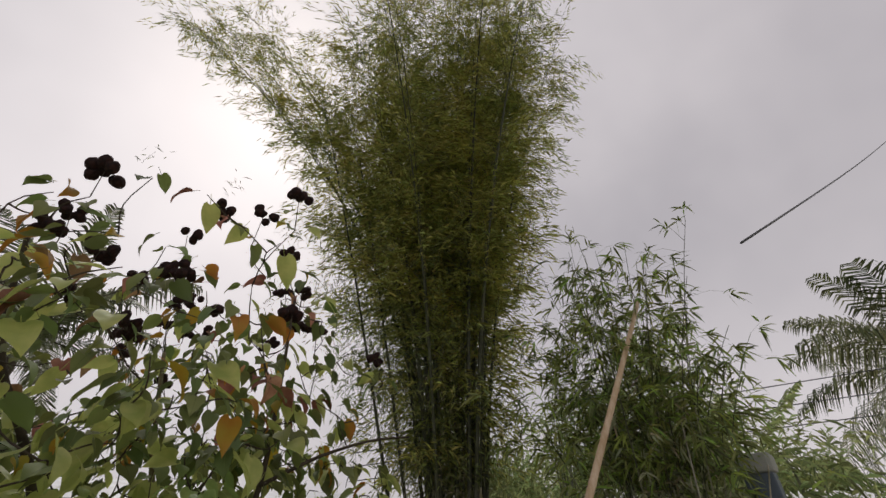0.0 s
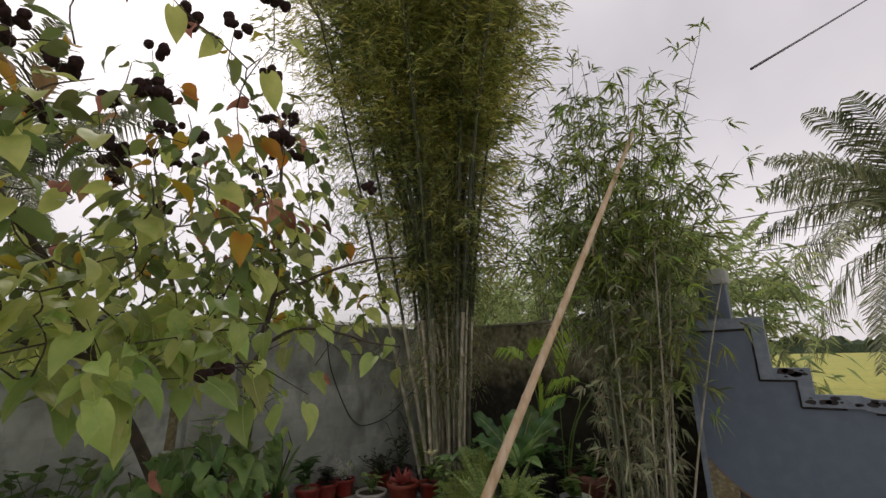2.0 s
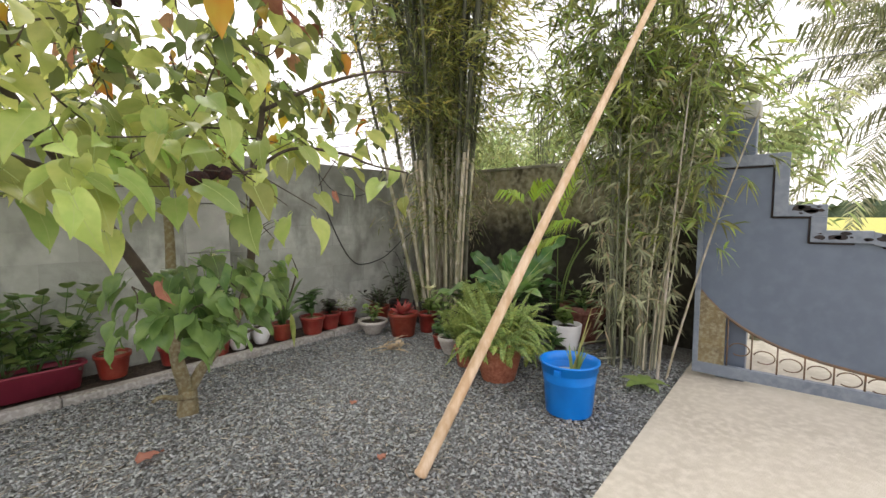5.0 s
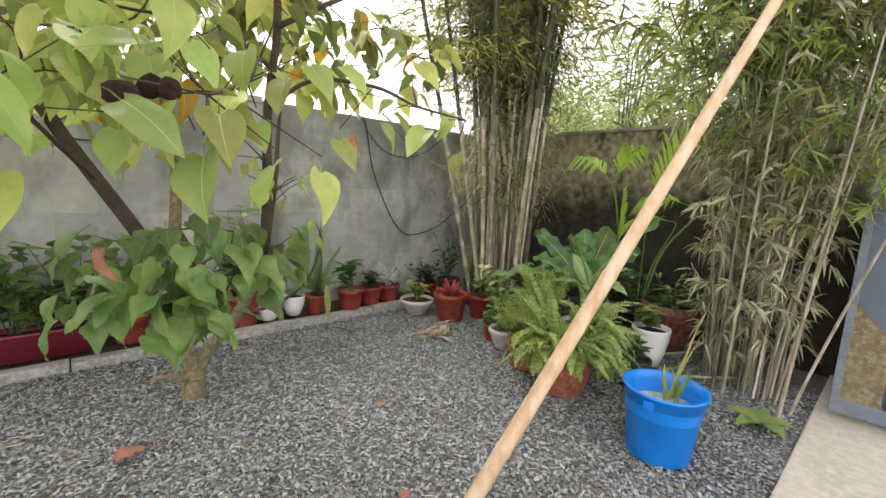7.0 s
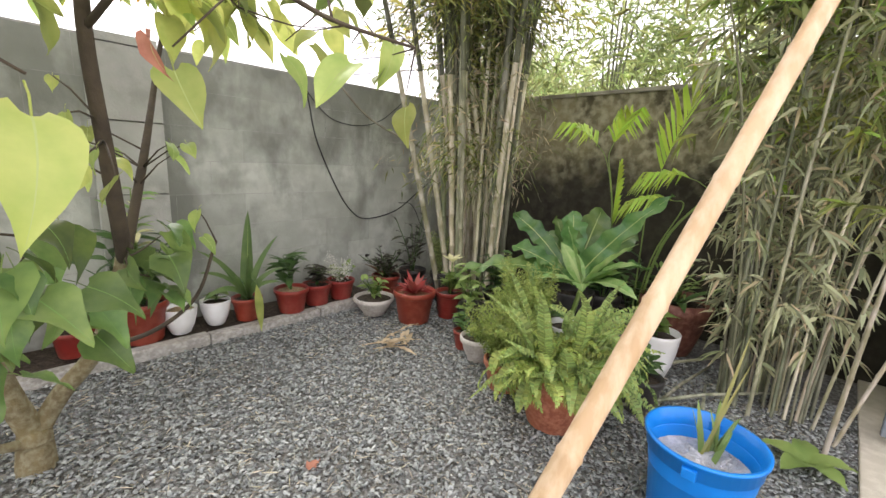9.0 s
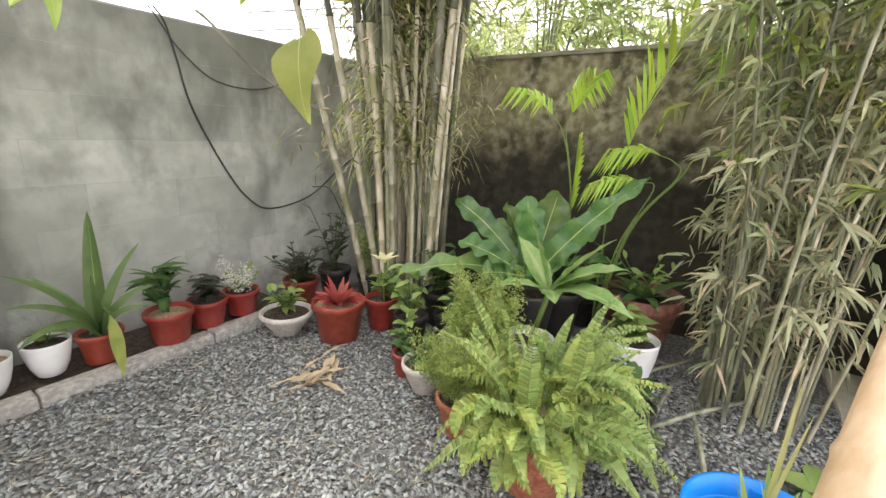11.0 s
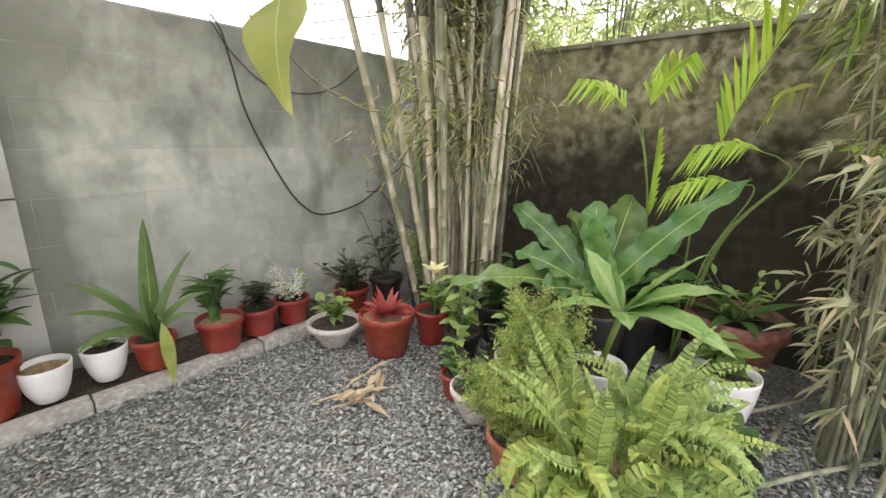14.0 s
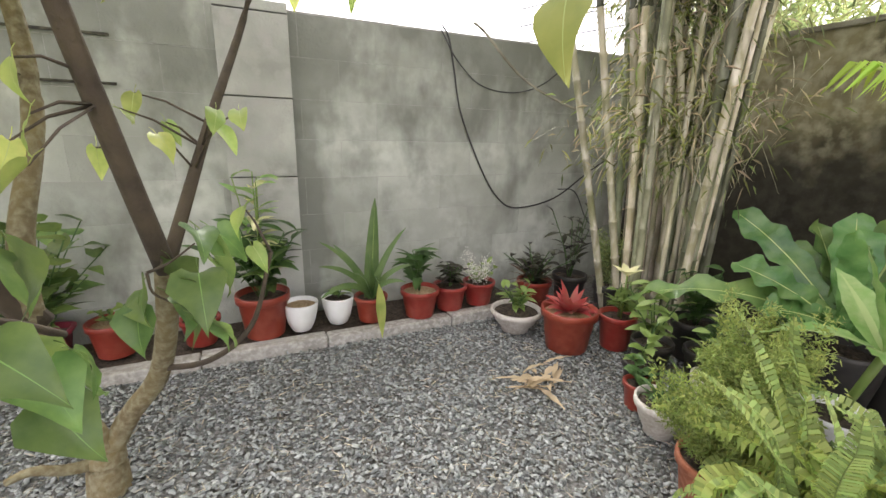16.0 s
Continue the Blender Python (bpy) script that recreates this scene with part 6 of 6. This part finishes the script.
# ---- palms and trees beyond the walls ----
def palm(x, y, high, n, ln, label, seed, fruit=True, trunk_r=0.13, mat="coco_leaf", pin=0.55):
    ob = thing("coconut_palm", x, y, -0.06, label, "palm", "palms beyond the walls")
    rng = random.Random(seed)
    pts = curve_points([(0, 0, 0), (0.1, 0.05, high * 0.4), (0.0, 0.0, high)], 10)
    tube("trunk", pts, [trunk_r * (1.15 - 0.4 * i / len(pts)) * (1.03 if i % 2 else 0.97) for i in range(len(pts))], M["palm_bark"], ob, sides=12)
    top = pts[-1]
    for i in range(n):
        a = i * 2.4
        t = i / n
        v, f = [], []
        up = 2.8 - 3.3 * t + rng.uniform(-0.15, 0.15)
        frond_data(v, f, top + Vector((math.cos(a), math.sin(a), 0)) * 0.1, (math.cos(a), math.sin(a), up), ln * rng.uniform(0.8, 1.12), (1.1 + 0.9 * t) * rng.uniform(0.8, 1.4), pin * rng.uniform(0.9, 1.3), 0.038, 74, 0.5, up=-0.15, rng=rng, curl=rng.uniform(0.1, 0.8), fwd=0.85, ragged=0.3, blunt=0.7)
        part_mesh("frond", mesh_from("frond", v, f, M[mat]), ob)
    if fruit:
        bm = bmesh.new()
        bmesh.ops.create_icosphere(bm, subdivisions=2, radius=0.115)
        for w in bm.verts:
            w.co.z *= 1.2
        nut = bpy.data.meshes.new("coconut")
        bm.to_mesh(nut)
        bm.free()
        nut.materials.append(M["coconut"])
        for i in range(46):
            a, q = rng.gauss(2.7, 1.1), rng.uniform(0.25, 0.75)
            part_mesh("coconut", nut, ob, at=Matrix.Translation((top.x + q * math.cos(a), top.y + q * math.sin(a), top.z - 0.1 - rng.uniform(0, 0.75))))
    return ob


palm(16.2, -2.7, 4.5, 37, 4.5, "coconut palm with ragged grey-green fronds and orange-brown nuts by the field", 81, pin=0.78)
palm(0.4, 12.5, 5.4, 18, 3.4, "coconut palm with dull fronds rising beyond the garden wall", 82, False)
palm(9.3, 5.2, 1.7, 18, 2.2, "low palm with pale arching fronds beyond the mouldy wall", 83, False, 0.12, "bright_bush", 0.32)
palm(8.6, 1.6, 1.9, 18, 2.2, "low palm with yellow-green fronds beyond the mouldy wall", 84, False, 0.12, "bright_bush", 0.32)


def bush(x, y, base, rx, ry, rz, n, ln, wd, mat, label, seed, stem_h=1.0):
    """A tree or tall shrub: trunk, limbs, and leaves clumped round their ends."""
    ob = thing("tree", x, y, -0.06, label, "tree", "trees beyond the walls")
    g = np.random.default_rng(seed)
    tube("trunk", [(0, 0, 0), (0.05, 0, base * 0.6), (0, 0, base + rz * 0.6)], [0.05, 0.035, 0.02], M["culm_b"], ob)
    u = g.normal(0, 1, (n // 40, 3))
    u /= np.linalg.norm(u, axis=1, keepdims=True)
    c = u * (g.uniform(0.25, 1.0, (len(u), 1)) ** 0.5) * (1 + 0.25 * g.normal(0, 1, (len(u), 1)).clip(-1, 1)) * [rx, ry, rz] + [0, 0, base + rz]
    lv, lf = [], []
    for q in c[::4]:
        tube_data([(0, 0, base), tuple(q * [0.5, 0.5, 1] - [0, 0, 0.15]), tuple(q)], [0.016, 0.010, 0.004], 5, lv, lf)
    part_mesh("branching", mesh_from("branching", lv, lf, M["culm_b"]), ob)
    P = np.repeat(c, 40, 0) + g.normal(0, 0.16, (len(c) * 40, 3))
    D = np.repeat(u, 40, 0) * 0.5 + g.normal(0, 0.8, P.shape)
    tagged(part_mesh("crown", scatter_leaves("crown", P, D, g.uniform(0.7, 1.2, len(P)) * ln, wd, M[mat], seed, droop=0.4), ob), kind="stuff")
    return ob


bush(8.3, 5.6, 0.9, 1.3, 1.3, 1.1, 9000, 0.14, 0.05, "bright_bush", "rounded green tree beyond the mouldy wall", 91)
bush(6.6, 1.7, 1.0, 0.9, 1.3, 1.5, 3600, 0.17, 0.022, "bright_bush", "feathery bright bamboo thicket beyond the mouldy wall", 92)
bush(6.4, 3.1, 1.1, 0.6, 0.7, 1.3, 2200, 0.16, 0.02, "bright_bush", "thin feathery bamboo beyond the mouldy wall", 93)
bush(5.5, 0.35, 1.0, 0.35, 0.4, 0.8, 1300, 0.15, 0.022, "bright_bush", "green bamboo shoots behind the gate post", 94)
bush(7.6, 9.0, 0.5, 1.6, 1.4, 0.9, 6000, 0.14, 0.05, "annatto_far", "dull green shrub beyond the garden wall", 95)
bush(-1.8, 9.5, 1.0, 1.8, 1.5, 1.5, 7000, 0.14, 0.05, "annatto_far", "leafy green tree beyond the garden wall", 96)

# ---- crushed stone over the bed ----
rng = np.random.default_rng(3)
shapes = []
for i in range(5):
    g = np.random.default_rng(50 + i)
    # a coarse ten-cornered stone
    hull = np.array([[0, 0, 1], [0.9, 0, 0.35], [0.2, 0.8, 0.4], [-0.8, 0.45, 0.3], [-0.6, -0.7, 0.35], [0.4, -0.8, 0.3], [0.6, 0.6, -0.4], [-0.5, 0.6, -0.5], [-0.7, -0.5, -0.4], [0.5, -0.6, -0.5]]) * (1 + g.uniform(-0.25, 0.25, (10, 1)))
    shapes.append(hull)
HF = np.array([[0, 1, 2], [0, 2, 3], [0, 3, 4], [0, 4, 5], [0, 5, 1], [1, 6, 2], [2, 7, 3], [3, 8, 4], [4, 9, 5], [5, 9, 1], [1, 9, 6], [2, 6, 7], [3, 7, 8], [4, 8, 9]])


def gravel(name, x0, x1, y0, y1, per_m2, lo, hi, seed, label, fade=None):
    g = np.random.default_rng(seed)
    n = int((x1 - x0) * (y1 - y0) * per_m2)
    c = np.stack([g.uniform(x0, x1, n), g.uniform(y0, y1, n), g.uniform(-0.012, 0.002, n)], 1)
    if fade:
        c = c[fade(c, g)]
        n = len(c)
    s = g.uniform(lo, hi, (n, 1)) * np.stack([g.uniform(0.9, 1.9, n), g.uniform(0.6, 1.1, n), g.uniform(0.25, 0.6, n)], 1)
    H = np.array(shapes)[g.integers(0, 5, n)] * s[:, None]
    a, b = g.uniform(0, 6.28, n), g.normal(0, 0.35, n)
    ca, sa, cb, sb = np.cos(a), np.sin(a), np.cos(b), np.sin(b)
    R = np.zeros((n, 3, 3))
    R[:, 0, 0], R[:, 0, 1], R[:, 1, 0], R[:, 1, 1], R[:, 2, 2] = ca, -sa, sa, ca, 1
    T = np.zeros((n, 3, 3))
    T[:, 0, 0], T[:, 0, 2], T[:, 2, 0], T[:, 2, 2], T[:, 1, 1] = cb, sb, -sb, cb, 1
    V = (np.einsum("nij,njk,nlk->nli", R, T, H) + c[:, None]).reshape(-1, 3)
    F = (HF[None] + np.arange(n)[:, None, None] * 10).reshape(-1, 3)
    me = bpy.data.meshes.new(name)
    me.vertices.add(len(V))
    me.vertices.foreach_set("co", V.ravel())
    me.loops.add(len(F) * 3)
    me.loops.foreach_set("vertex_index", F.ravel().astype(np.int32))
    me.polygons.add(len(F))
    me.polygons.foreach_set("loop_start", np.arange(0, len(F) * 3, 3, dtype=np.int32))
    me.polygons.foreach_set("loop_total", np.full(len(F), 3, dtype=np.int32))
    me.materials.append(M["stone"])
    me.update(calc_edges=True)
    return tagged(part_mesh(name, me), label, "gravel", kind="stuff")


gravel("gravel", 0.2, 4.4, DRIVE_Y, KERB_Y - 0.01, 5200, 0.0045, 0.0115, 1, "loose crushed grey stone")
gravel("gravel", -2.6, 0.2, DRIVE_Y, KERB_Y - 0.01, 2600, 0.007, 0.014, 2, "loose crushed grey stone")
gravel("gravel", 0.8, 4.6, 0.45, DRIVE_Y, 260, 0.004, 0.010, 4, "stray stone chips on the edge of the drive")
# straw litter among the stones
g = np.random.default_rng(9)
n = 7500
P = np.stack([g.uniform(0.2, 4.2, n), g.uniform(0.9, 3.5, n), g.uniform(0.002, 0.010, n)], 1)
D = np.stack([g.normal(0, 1, n), g.normal(0, 1, n), g.normal(0, 0.06, n)], 1)
tagged(part_mesh("straw_litter", scatter_leaves("straw_litter", P, D, g.uniform(0.015, 0.075, n), g.uniform(0.0015, 0.005, n), M["litter"], 3, droop=0.02)), "bits of dry straw and bamboo leaf on the gravel", "leaf litter", kind="stuff")

# hollow blocks showing faintly through the thin plaster
brng = random.Random(12)


def block_mesh(w, h, deep, mat):
    bm = box_bm((0, -deep, 0), (w, 0, h), 0.0)
    me = bpy.data.meshes.new("block")
    bm.to_mesh(me)
    bm.free()
    me.materials.append(mat)
    return me


BW, BH = 0.434, 0.2185
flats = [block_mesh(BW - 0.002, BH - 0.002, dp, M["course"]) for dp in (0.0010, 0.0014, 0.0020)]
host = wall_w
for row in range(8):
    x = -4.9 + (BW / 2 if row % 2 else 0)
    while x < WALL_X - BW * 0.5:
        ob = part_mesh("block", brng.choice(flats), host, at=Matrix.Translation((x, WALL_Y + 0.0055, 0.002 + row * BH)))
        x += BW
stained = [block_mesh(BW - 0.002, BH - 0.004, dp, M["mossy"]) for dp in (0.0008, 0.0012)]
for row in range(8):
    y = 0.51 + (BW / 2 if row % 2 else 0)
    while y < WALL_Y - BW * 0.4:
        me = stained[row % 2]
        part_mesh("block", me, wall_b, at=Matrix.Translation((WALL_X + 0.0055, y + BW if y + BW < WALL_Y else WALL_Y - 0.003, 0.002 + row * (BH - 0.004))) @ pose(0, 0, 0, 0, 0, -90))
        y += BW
for x0, x1, z in ((0.62, 1.42, 1.70), (0.9, 1.42, 1.545), (0.66, 1.42, 1.33)):
    tagged(part("open_joint", box_bm((x0, WALL_Y - 0.004, z), (x1, WALL_Y + 0.002, z + 0.012)), M["mossy_low"], wall_w), "dark open mortar joint")
